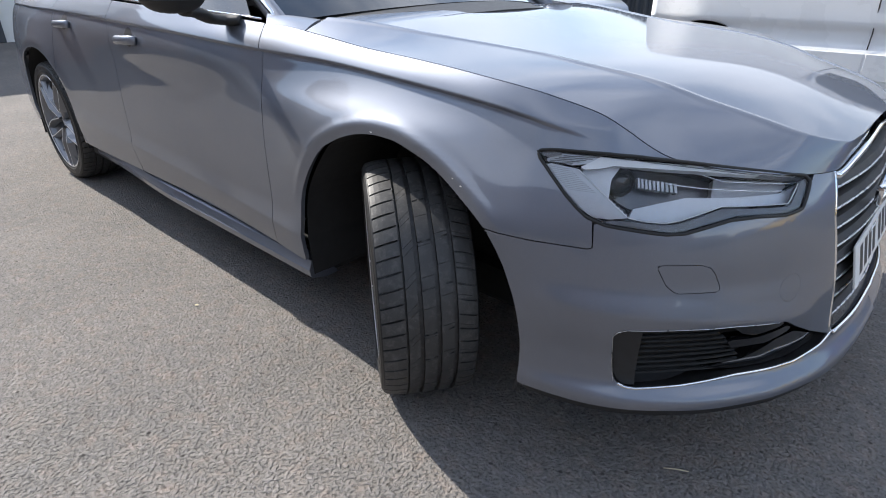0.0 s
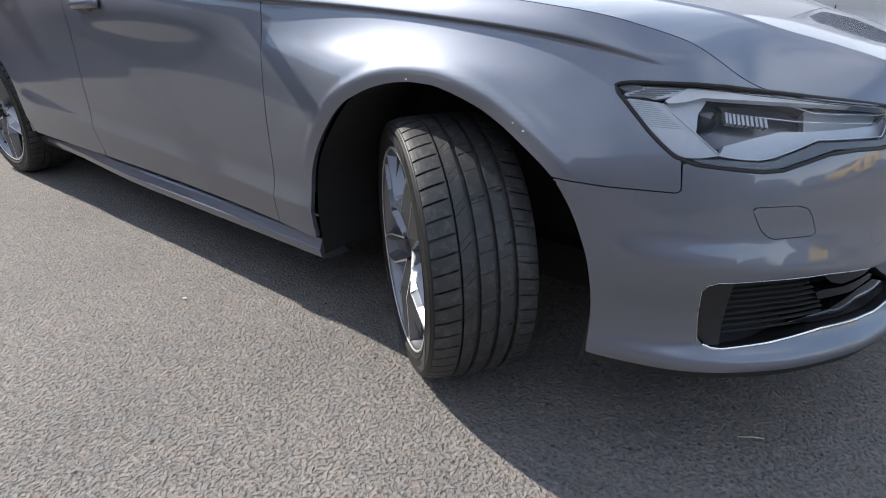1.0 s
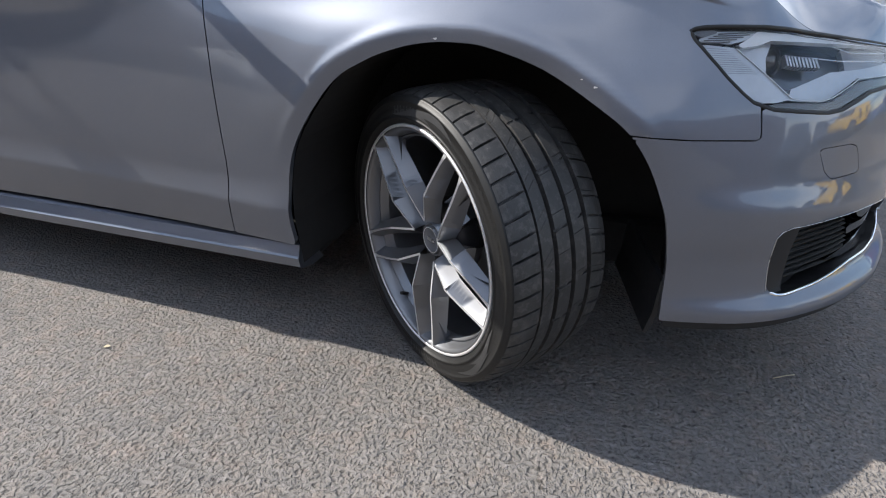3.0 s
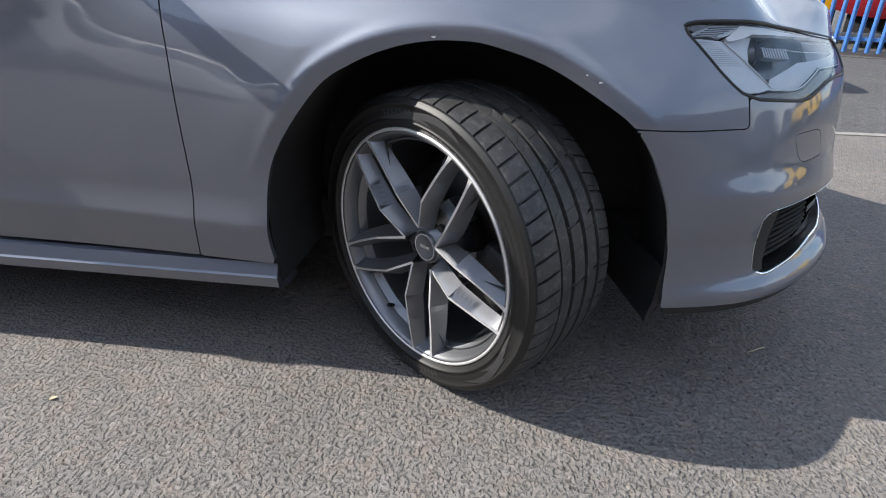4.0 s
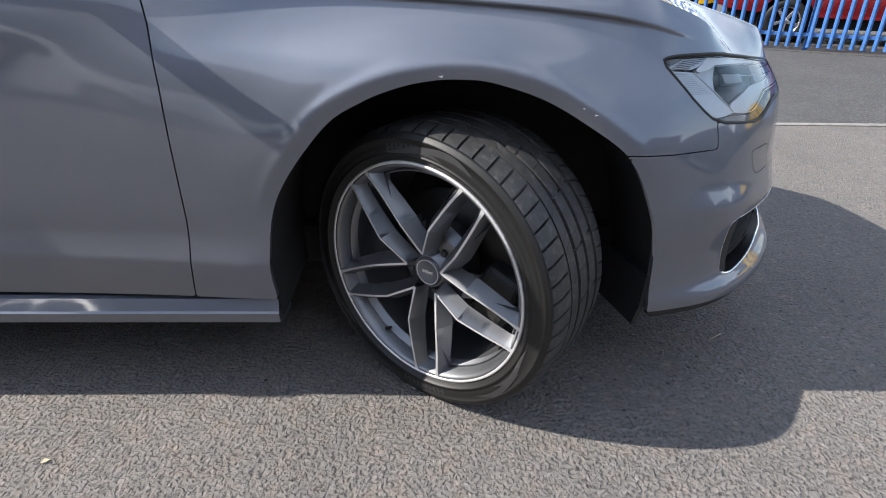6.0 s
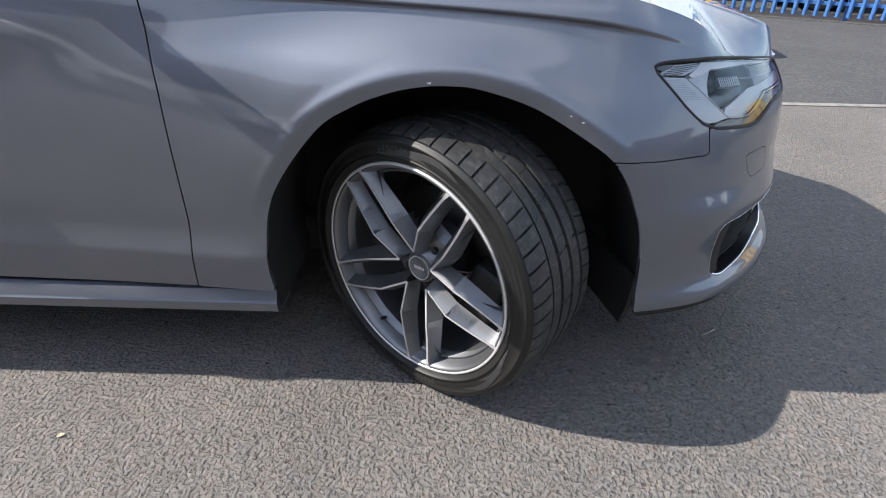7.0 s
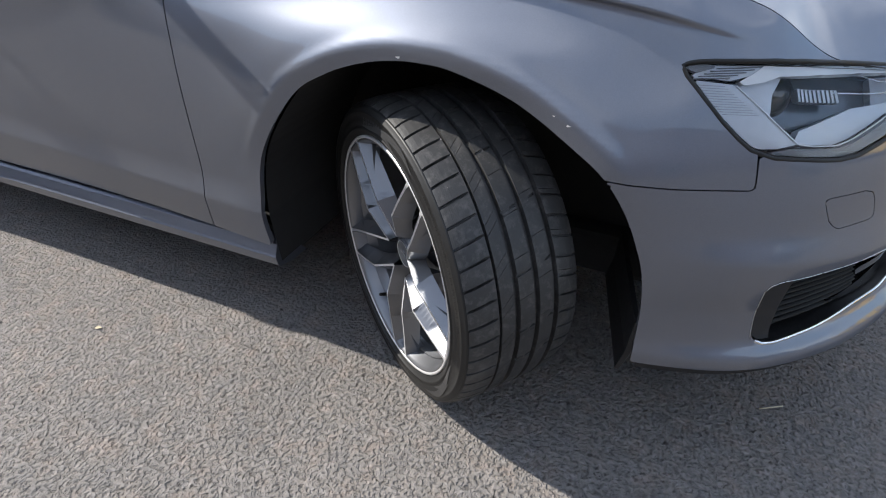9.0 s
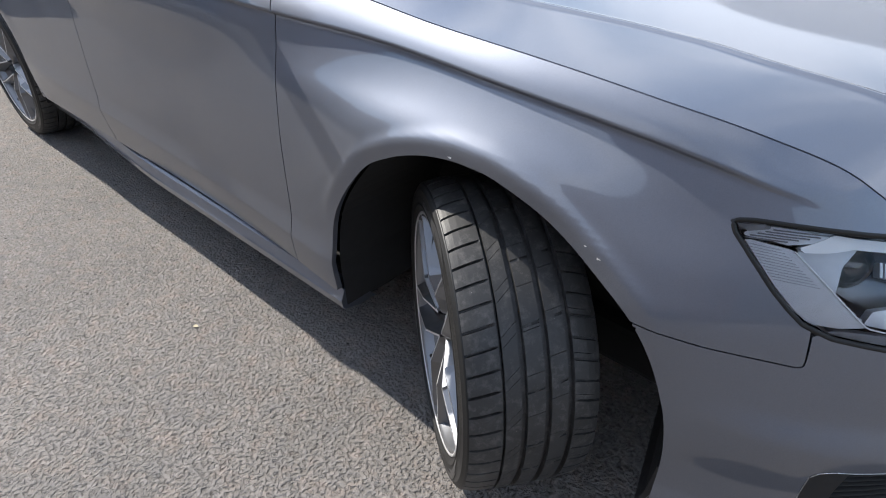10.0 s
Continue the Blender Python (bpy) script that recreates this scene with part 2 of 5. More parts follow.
def clip_grid(pos, field):
    """Triangles of a grid pos[i, j] where field > 0, cut along field = 0. Returns vertices, faces."""
    ni, nj = field.shape
    v, f = pos.reshape(-1, 3), field.ravel()
    verts, index, faces, cuts = [], {}, [], {}

    def at(a):
        if a not in index:
            index[a] = len(verts)
            verts.append(v[a])
        return index[a]

    def cut(a, b):
        k = (a, b) if a < b else (b, a)
        if k not in cuts:
            a, b = k
            u = f[a] / (f[a] - f[b])
            cuts[k] = len(verts)
            verts.append(v[a] + (v[b] - v[a]) * u)
        return cuts[k]
    for i in range(ni - 1):
        for j in range(nj - 1):
            q = (i * nj + j, (i + 1) * nj + j, (i + 1) * nj + j + 1, i * nj + j + 1)
            pos_ = [f[a] > 0 for a in q]
            if all(pos_):
                faces.append([at(a) for a in q])
            elif any(pos_):
                for t in ((q[0], q[1], q[2]), (q[0], q[2], q[3])):
                    out = []
                    for k in range(3):
                        a, b = t[k], t[(k + 1) % 3]
                        if f[a] > 0:
                            out.append(at(a))
                        if (f[a] > 0) != (f[b] > 0):
                            out.append(cut(a, b))
                    if len(out) >= 3:
                        faces.append(out)
    return np.array(verts), faces


def shell(verts, faces, thick, flip=False):
    """Adds returned edges of the given depth round an open sheet, against its normals."""
    verts = np.asarray(verts)
    if flip:
        faces = [f[::-1] for f in faces]
    nrm = np.zeros_like(verts)
    count = {}
    for f in faces:
        a, b, c = verts[f[0]], verts[f[1]], verts[f[2]]
        n = np.cross(b - a, c - a)
        for k in f:
            nrm[k] += n
        for k in range(len(f)):
            e = (f[k], f[(k + 1) % len(f)])
            count[e] = count.get(e, 0) + 1
    nrm /= np.linalg.norm(nrm, axis=1)[:, None] + 1e-12
    edge = [e for e in count if (e[1], e[0]) not in count]
    out, vs, made = list(faces), list(verts), {}
    for a, b in edge:
        for k in (a, b):
            if k not in made:
                made[k] = (len(vs), len(vs) + 1)
                vs += [verts[k], verts[k] - nrm[k] * thick]
        out.append((made[b][0], made[a][0], made[a][1], made[b][1]))
    return vs, out


# ---- body surface of the car: plan curve, inset profiles, height curves ----
def pchip(xs, ys, x):
    """Monotone cubic through (xs, ys), held flat past the ends."""
    xs, ys, x = np.asarray(xs, float), np.asarray(ys, float), np.asarray(x, float)
    h, d = np.diff(xs), np.diff(ys) / np.diff(xs)
    m = np.zeros(len(xs))
    m[0], m[-1] = d[0], d[-1]
    for i in range(1, len(xs) - 1):
        if d[i - 1] * d[i] > 0:
            w1, w2 = 2 * h[i] + h[i - 1], h[i] + 2 * h[i - 1]
            m[i] = (w1 + w2) / (w1 / d[i - 1] + w2 / d[i])
    x = np.clip(x, xs[0], xs[-1])
    i = np.clip(np.searchsorted(xs, x) - 1, 0, len(xs) - 2)
    u = (x - xs[i]) / h[i]
    return (ys[i] * (1 + 2 * u) * (1 - u) ** 2 + ys[i + 1] * u * u * (3 - 2 * u)
            + h[i] * (m[i] * u * (1 - u) ** 2 + m[i + 1] * u * u * (u - 1)))


def spline(pts, n):
    """Catmull-Rom curve through the points, n samples at even arc length."""
    p = np.asarray(pts, float)
    p = np.vstack([2 * p[0] - p[1], p, 2 * p[-1] - p[-2]])
    out = []
    for i in range(1, len(p) - 2):
        u = np.linspace(0, 1, 40, endpoint=False)[:, None]
        a, b, c, d = p[i - 1], p[i], p[i + 1], p[i + 2]
        out.append(0.5 * (2 * b + (c - a) * u + (2 * a - 5 * b + 4 * c - d) * u ** 2 + (3 * b - a - 3 * c + d) * u ** 3))
    q = np.vstack(out + [p[-2:-1]])
    s = np.r_[0, np.cumsum(np.linalg.norm(np.diff(q, axis=0), axis=1))]
    t = np.linspace(0, s[-1], n)
    return np.stack([np.interp(t, s, q[:, k]) for k in range(q.shape[1])], 1)


PLAN = spline([(-3.97, 0), (-3.955, -0.3), (-3.88, -0.62), (-3.72, -0.80), (-3.4, -0.90), (-2.9, -0.937), (-2.3, -0.934),
               (-1.4, -0.931), (-0.6, -0.931), (-0.2, -0.936), (0.1, -0.939), (0.3, -0.940), (0.40, -0.935), (0.49, -0.920),
               (0.595, -0.884), (0.665, -0.847), (0.73, -0.795), (0.82, -0.700), (0.895, -0.595), (0.935, -0.52),
               (0.985, -0.38), (1.012, -0.2), (1.02, 0)], 1600)
PLAN_S = np.r_[0, np.cumsum(np.hypot(*np.diff(PLAN, axis=0).T))]
PLAN_S -= np.interp(0, PLAN[:1200, 0], PLAN_S[:1200])
S_REAR, S_FRONT = PLAN_S[0], PLAN_S[-1]
_t = np.gradient(PLAN, axis=0)
_t /= np.linalg.norm(_t, axis=1)[:, None]
for _ in range(30):
    _t[1:-1] = (_t[:-2] + _t[1:-1] + _t[2:]) / 3
_t[0], _t[-1] = (0, -1), (0, 1)
PLAN_N = np.stack([_t[:, 1], -_t[:, 0]], 1)

# height : inset from the plan curve, for sections along the body
DOOR = {0.20: .040, 0.28: .021, 0.335: .014, 0.40: .010, 0.50: .007, 0.60: .008, 0.70: .012, 0.78: .019, 0.84: .028, 0.89: .038, 0.93: .052, 0.96: .070, 1.00: .098, 1.03: .12}
FENDER = {0.20: .0, 0.5: .0, 0.60: .0005, 0.65: .0025, 0.70: .008, 0.75: .0155, 0.78: .024, 0.80: .033, 0.82: .046, 0.84: .058, 0.875: .075, 0.91: .089, 0.945: .111, 0.97: .131}
WING = {0.20: .0, 0.30: .006, 0.38: .004, 0.46: .0, 0.56: .001, 0.62: .004, 0.70: .030, 0.79: .068, 0.83: .083, 0.87: .098, 0.91: .118, 0.95: .145}
CORNER = {0.20: -.004, 0.25: -.011, 0.272: -.012, 0.286: -.004, 0.30: .004, 0.36: .008, 0.44: .002, 0.49: .004, 0.53: .013, 0.58: .022, 0.62: .030, 0.66: .038, 0.72: .058, 0.78: .085, 0.85: .118}
CHEEK = {0.20: -.020, 0.25: -.028, 0.265: -.028, 0.302: -.001, 0.315: .003, 0.38: .003, 0.46: .0, 0.50: .004, 0.54: .014, 0.59: .019, 0.65: .030, 0.70: .052, 0.74: .078, 0.785: .118, 0.82: .15}
NOSE = {0.20: -.026, 0.25: -.036, 0.268: -.036, 0.308: -.004, 0.325: .0, 0.40: .002, 0.46: .004, 0.50: .010, 0.54: .018, 0.60: .024, 0.68: .038, 0.72: .058, 0.745: .078, 0.79: .12}
GRILLE = {0.20: -.026, 0.25: -.036, 0.272: -.036, 0.318: -.008, 0.34: -.003, 0.42: .010, 0.52: .022, 0.62: .038, 0.70: .058, 0.74: .072, 0.78: .095, 0.82: .13}
TAIL = {0.20: .05, 0.30: .01, 0.50: .0, 0.62: .01, 0.66: .04, 0.80: .06, 0.95: .085, 1.0: .12}
HAUNCH = {0.20: .03, 0.40: .0, 0.60: .004, 0.74: .010, 0.85: .03, 0.92: .055, 0.97: .10, 1.0: .14}
SECTIONS = [(S_REAR, TAIL), (S_REAR + .9, TAIL), (-3.3, HAUNCH), (-2.4, DOOR), (-0.62, DOOR), (-0.28, FENDER), (0.12, FENDER),
            (0.40, WING), (0.60, CORNER), (0.80, CHEEK), (1.09, NOSE), (1.26, GRILLE), (S_FRONT, GRILLE)]
Z_TAB = np.linspace(0.19, 1.06, 436)
D_TAB = np.stack([pchip(list(sec), list(sec.values()), Z_TAB) + np.maximum(Z_TAB - max(sec), 0) * 1.0 for _, sec in SECTIONS])
for _k, (_, _sec) in enumerate(SECTIONS):
    if _sec in (DOOR, FENDER, WING, CORNER, CHEEK):
        _w = 18 if _sec is DOOR else 11 if _sec is FENDER else 9
        _h = np.hanning(2 * _w + 3)[1:-1]
        D_TAB[_k] = np.convolve(np.pad(D_TAB[_k], _w, mode="edge"), _h / _h.sum(), "valid")
# the front wheel opening: rises round from the sill, runs down straighter towards the bumper
FRONT_ARCH = [tuple(p) for p in spline([(-.338, .15), (-.352, .28), (-.358, .385), (-.327, .528), (-.227, .668), (-.150, .720), (-.076, .7485), (-.012, .761), (.04, .763), (.10, .757),
                                        (.205, .7235), (.315, .662), (.369, .623), (.409, .571), (.440, .510), (.462, .450), (.477, .36), (.480, .25), (.480, .15)], 110)]


def tornado(s):
    return pchip([-3.6, -2.5, -1.2, -0.5, 0.0, 0.3, 0.48, 0.62, 0.8], [.958, .956, .945, .921, .903, .881, .852, .82, .74], s)


def top_z(s):
    return pchip([-3.97, -3.3, -2.4, -1.2, -0.5, -0.36, -0.157, 0.083, 0.354, 0.49, 0.58, 0.66, 0.73, 0.80, 0.95, 1.09, 1.232, 1.34, 1.45, S_FRONT],
                 [1.020, 1.030, 1.025, 1.010, .985, .971, .953, .942, .918, .894, .872, .843, .812, .786, .763, .749, .743, .762, .776, .787], s)


def smooth(a, b, x):
    u = np.clip((x - a) / (b - a), 0, 1)
    return u * u * (3 - 2 * u)


def plain_inset(s, z):
    """Inset from the sections alone."""
    st = np.array([a for a, _ in SECTIONS])
    k = np.clip(np.searchsorted(st, s) - 1, 0, len(st) - 2)
    u = (s - st[k]) / (st[k + 1] - st[k])
    zi = np.clip((z - Z_TAB[0]) / (Z_TAB[1] - Z_TAB[0]), 0, len(Z_TAB) - 1.001)
    j = zi.astype(int)
    w = zi - j

    def tab(i):
        i = np.clip(i, 0, len(st) - 1)
        return D_TAB[i, j] * (1 - w) + D_TAB[i, j + 1] * w
    a, b, c, e = tab(k - 1), tab(k), tab(k + 1), tab(k + 2)
    h = st[k + 1] - st[k]
    h0 = np.maximum(st[k] - st[np.maximum(k - 1, 0)], 1e-3)
    h1 = np.maximum(st[np.minimum(k + 2, len(st) - 1)] - st[k + 1], 1e-3)
    m0 = np.where(k > 0, ((b - a) / h0 * h + (c - b) / h * h0) / (h + h0), 0) * h
    m1 = np.where(k < len(st) - 2, ((c - b) / h * h1 + (e - c) / h1 * h) / (h + h1), 0) * h
    return b * (1 + 2 * u) * (1 - u) ** 2 + c * u * u * (3 - 2 * u) + m0 * u * (1 - u) ** 2 + m1 * u * u * (u - 1)


def inset(s, z):
    s, z = np.broadcast_arrays(np.asarray(s, float), np.asarray(z, float))
    d = sum(w * plain_inset(s + e, z) for e, w in ((-.07, .12), (-.035, .22), (0.0, .32), (.035, .22), (.07, .12)))
    # the lips of the wheel arches stand out
    front = -sdf(FRONT_ARCH, s, z)
    for cx, q in ((.06, front), (-2.80, np.hypot(s + 2.80, z - .36) - .393)):
        flare = np.where(q < .030, 1.0 - .62 * np.clip((.030 - q) / .03, 0, 1.5), np.exp(-np.maximum(q - .030, 0) ** 2 / (2 * .06 ** 2)) * .65 + .35 * np.exp(-np.maximum(q - .030, 0) ** 2 / (2 * .009 ** 2)))
        d = d - 0.016 * flare * smooth(cx + .46, cx + .22, s) * smooth(.46, .72, z)
    # the low crease along the doors, carried on to the wheel opening
    zl = .381 - .031 * (s + .53)
    low = np.where(z < zl, np.clip(1 - (zl - z) / .10, 0, 1), np.clip(1 - (z - zl) / .065, 0, 1) ** 1.6)
    d = d - .010 * low * smooth(-.30, -.42, s) * smooth(-2.5, -2.2, s)
    # the crease across the bumper under the washer cover: a ledge that faces up above it
    zb = pchip([.45, .57, .69, .81, .94, 1.10, 1.25], [.494, .488, .483, .473, .460, .442, .430], s)
    ledge = np.where(z < zb, np.clip(1 - (zb - z) / .11, 0, 1), np.clip(1 - (z - zb) / .045, 0, 1) ** 1.25)
    d = d - .007 * ledge * smooth(.47, .62, s) * smooth(1.24, 1.10, s)
    # the undercut shoulder crease
    zt = tornado(s)
    crease = smooth(zt - .013, zt - .003, z) * (1 - smooth(zt, zt + .10, z)) * smooth(.60, .30, s) * smooth(-3.7, -3.4, s)
    return d - .013 * crease


def skin(s, z):
    """The body's outer skin on its starboard side, from the way round the plan and the height."""
    s, z = np.broadcast_arrays(np.asarray(s, float), np.asarray(z, float))
    d = inset(s, z)
    x = np.interp(s, PLAN_S, PLAN[:, 0]) - d * np.interp(s, PLAN_S, PLAN_N[:, 0])
    y = np.interp(s, PLAN_S, PLAN[:, 1]) - d * np.interp(s, PLAN_S, PLAN_N[:, 1])
    return np.stack([x, y, z], -1)


# ---- ground ----
def ground_sheet():
    n = 60
    xs = np.sign(np.linspace(-1, 1, n)) * np.abs(np.linspace(-1, 1, n)) ** 3 * 900
    vs = [(x, y, 0) for x in xs for y in xs]
    fs = [(i * n + j, (i + 1) * n + j, (i + 1) * n + j + 1, i * n + j + 1) for i in range(n - 1) for j in range(n - 1)]
    return tagged(mesh_object("ground", vs, fs, ASPHALT), "worn grey asphalt yard with pale chippings", "ground", kind="structure")


ground_sheet()
tagged(part("road", box_bm(-40, 40, 1.93, 30, -0.02, 0.005), ROAD), "smoother dark asphalt strip beside the fence", "road", kind="structure")
tagged(part("trim", box_bm(-40, 40, 1.86, 1.925, -0.05, 0.008, 0.003), CONCRETE), "pale concrete edging strip along the asphalt", "edging", kind="structure")


# ---- the grey saloon ----
LAMP = [(.452, .791), (.470, .799), (.525, .801), (.653, .799), (.801, .784), (.94, .769), (1.084, .753), (1.146, .743), (1.117, .712),
        (1.084, .679), (.926, .684), (.85, .667), (.791, .652), (.706, .659), (.607, .667), (.554, .703), (.502, .751)]
TOW = [(1.085 + .033 * math.cos(a), .515 + .030 * math.sin(a)) for a in np.linspace(0, 2 * math.pi, 25)[:-1]]
LAMP = [(p[0] * .72 + q[0] * .28 if k else p[0] * .28 + q[0] * .72, p[1] * .72 + q[1] * .28 if k else p[1] * .28 + q[1] * .72)
        for p, q in zip(LAMP, LAMP[1:] + LAMP[:1]) for k in (1, 0)]
INTAKE = [(.6815, .424), (.686, .437), (.698, .445), (.716, .448), (.80, .449), (.90, .449), (1.0, .443), (1.08, .438), (1.12, .415), (1.20, .375), (1.285, .342),
          (1.25, .326), (1.15, .312), (.979, .312), (.844, .302), (.742, .297), (.720, .299), (.704, .308), (.695, .324), (.690, .35)]
WASHER = [(.755, .587), (.763, .591), (.847, .591), (.870, .584), (.882, .570), (.899, .537), (.893, .530), (.808, .529), (.795, .534), (.779, .547)]
GRILLE_EDGE = [(1.232, .742), (1.225, .65), (1.255, .552), (1.286, .444), (1.29, .352), (1.31, .335)]
DOOR_EDGE = [(-.60, 1.05), (-.578, .99), (-.548, .91), (-.537, .85), (-.528, .74), (-.524, .60), (-.521, .475), (-.527, .38), (-.538, .285)]
B_EDGE = [(-1.71, 1.06), (-1.69, .80), (-1.685, .6), (-1.68, .285)]
ARCH_X, ARCH_Z = 0.0605, 0.350


def arch_poly(cx, cz, rx, rz, n=72):
    """The wheel opening: round above, slightly squared at its shoulders, straight down to the sill."""
    pts = []
    for k in range(n + 1):
        a = math.pi * k / n
        c, s = math.cos(a), math.sin(a)
        pts.append((cx + rx * math.copysign(abs(c) ** .95, c), cz + rz * abs(s) ** .95))
    return pts + [(cx - rx + .02, .15), (cx + rx, .15)]


REAR_ARCH = arch_poly(-2.80, .36, .395, .39)


def skin_grid(s0, s1, z0, z1, step, creased=False, off=0.0):
    """Positions, and the chart's s and z, of a grid on the skin. creased: rows follow the shoulder crease up to the top edge."""
    s = np.linspace(s0, s1, max(int((s1 - s0) / step), 2) + 1)
    if creased:
        zt = np.clip(tornado(s), None, top_z(s) - .02)[:, None]
        a = np.linspace(0, 1, max(int(.55 / step), 4))[None]
        c = np.linspace(0, 1, 14)[None]
        z = np.hstack([z0 + (zt - .013 - z0) * a, zt + np.array([-.0115, -.0095, -.0075, -.005, -.0025, .0, .003])[None],
                       zt + .008 + (np.broadcast_to(top_z(s)[:, None], zt.shape) + .001 - zt - .008) * c])
    else:
        z = np.broadcast_to(np.linspace(z0, z1, max(int((z1 - z0) / step), 2) + 1)[None], (len(s), max(int((z1 - z0) / step), 2) + 1))
    S = np.broadcast_to(s[:, None], z.shape)
    P = skin(S, z)
    if off:
        e = 1e-3
        n = np.cross(skin(S + e, z) - P, skin(S, z + e) - P)
        n /= np.linalg.norm(n, axis=-1)[..., None] + 1e-12
        P = P + n * off
    return P, S, z


def panel(name, poly, mat, parent, holes=(), step=.008, gap=.0018, off=0.0, thick=.014, side=1, label="", creased=False, limit_top=False):
    """One pressed panel: the skin inside poly and outside the holes, with returned edges."""
    a = np.asarray(poly)
    P, S, Z = skin_grid(a[:, 0].min() - step, min(a[:, 0].max() + step, S_FRONT), a[:, 1].min() - step, a[:, 1].max() + step, step, creased, off)
    fld = sdf(poly, S, Z) - gap
    for h in holes:
        fld = np.minimum(fld, -sdf(h, S, Z) - gap)
    if limit_top:
        fld = np.minimum(fld, top_z(S) - gap - Z)
    v, f = clip_grid(P, fld)
    if side < 0:
        v = v * np.array((1, -1, 1))
    if thick:
        v, f = shell(v, f, thick, flip=side < 0)
    elif side < 0:
        f = [q[::-1] for q in f]
    return mesh_object(name, v, f, mat, parent, label)


def on_skin(pts, off=0.0, side=1, n=0):
    """Points of the chart, resampled if n, on the skin (or off it)."""
    p = np.asarray(pts, float)
    if n:
        d = np.r_[0, np.cumsum(np.hypot(*np.diff(p, axis=0).T))]
        t = np.linspace(0, d[-1], n)
        p = np.stack([np.interp(t, d, p[:, 0]), np.interp(t, d, p[:, 1])], 1)
    q = skin(p[:, 0], p[:, 1])
    if off:
        e = 1e-3
        nn = np.cross(skin(p[:, 0] + e, p[:, 1]) - q, skin(p[:, 0], p[:, 1] + e) - q)
        q = q + nn / np.linalg.norm(nn, axis=1)[:, None] * off
    return q * np.array((1, side, 1))


car = empty("car", "metallic grey saloon car with twin-spoke alloy wheels, front wheels turned", "car", pose(0, 0, 0))


def top_run(s0, s1, n, extra=.02):
    return [(s, float(top_z(s)) + extra) for s in np.linspace(s0, s1, n)]


def body_side(side):
    fine = .0075 if side > 0 else .022
    fender = DOOR_EDGE[::-1] + top_run(-.575, .80, 30) + [(.80, .70), (.606, .674), (.614, .618), (.606, .6135), (.48, .6165), (.365, .6225), (.30, .30), (.0, .285)]
    panel("front_wing", fender, PAINT, car, (FRONT_ARCH, LAMP), fine, gap=.0012, side=side, creased=True, limit_top=True)
    bumper = [(.362, .6225), (.48, .6165), (.606, .6135), (.614, .618), (.608, .67), (.80, .69), (1.0, .73), (1.145, .738), (1.15, .747), (1.232, .744)] + GRILLE_EDGE[1:] \
        + [(S_FRONT + .02, .33), (S_FRONT + .02, .258), (1.1, .256), (.9, .249), (.62, .248), (.478, .248), (.40, .30)]
    b = panel("front_bumper", bumper, PAINT, car, (FRONT_ARCH, LAMP, INTAKE, WASHER, TOW), fine, gap=.0011, side=side, limit_top=True)
    panel("washer_cover", WASHER, PAINT, b, (), .006, side=side, gap=.0004, thick=.01)
    panel("tow_eye_cover", TOW, PAINT, b, (), .006, side=side, gap=-.0006, thick=.01)
    panel("lower_lip", [(.486, .252), (.62, .252), (.9, .253), (S_FRONT + .02, .262), (S_FRONT + .02, .228), (.9, .222), (.62, .222), (.497, .226)], BLACK, car, (), .012, side=side, off=-.012, gap=0, label="black plastic lip under the bumper")
    front_door = DOOR_EDGE + [(-1.0, .285)] + B_EDGE[::-1]
    panel("front_door", front_door, PAINT, car, (), .0065 if side > 0 else .03, side=side, creased=True, limit_top=True)
    rear_door = B_EDGE + [(-2.36, .285), (-2.51, .50), (-2.47, 1.06)]
    panel("rear_door", rear_door, PAINT, car, (REAR_ARCH,), .014 if side > 0 else .03, side=side, creased=True, limit_top=True)
    quarter = [(-2.47, 1.06), (-2.51, .50), (-2.36, .285), (-3.26, .285), (-3.33, .60), (S_REAR + .75, .62), (S_REAR + .75, 1.09)]
    panel("rear_quarter", quarter, PAINT, car, (REAR_ARCH,), .018 if side > 0 else .03, side=side, creased=True, limit_top=True)
    tail = [(-3.26, .285), (-3.33, .60), (S_REAR + .75, .62), (S_REAR - .02, .62), (S_REAR - .02, .27), (-3.2, .27)]
    panel("rear_bumper", tail, PAINT, car, (REAR_ARCH,), .025, side=side)
    panel("tail_panel", [(S_REAR + .75, .622), (S_REAR + .75, 1.05), (S_REAR - .02, 1.05), (S_REAR - .02, .622)], PAINT, car, (), .03, side=side, limit_top=True)
    panel("tail_lamp", [(S_REAR + .35, .72), (S_REAR + .95, .74), (S_REAR + .9, .88), (S_REAR + .35, .86)], RED, car, (), .02, side=side, off=.004, label="dark red tail lamp")
    # sill: an upper face that catches the sky, a rounded edge and a lower face
    xs = np.linspace(-2.38, -.360, 60)
    prof = [(-.870, .279), (-.896, .277), (-.906, .273), (-.916, .246), (-.919, .241), (-.913, .215), (-.905, .209), (-.855, .196), (-.80, .196)]
    vs = [(x, (y + .045 * float(smooth(-1.3, -2.3, x))) * side, z) for x in xs for y, z in prof]
    m = len(prof)
    fs = [(i * m + j, (i + 1) * m + j, (i + 1) * m + j + 1, i * m + j + 1) for i in range(len(xs) - 1) for j in range(m - 1)]
    fs += [tuple(range(m)), tuple((len(xs) - 1) * m + k for k in range(m))[::-1]]
    fs = [f[::-1] for f in fs] if side > 0 else fs
    mesh_object("sill", vs, fs, PAINT, car, smooth=False)


body_side(1)
body_side(-1)


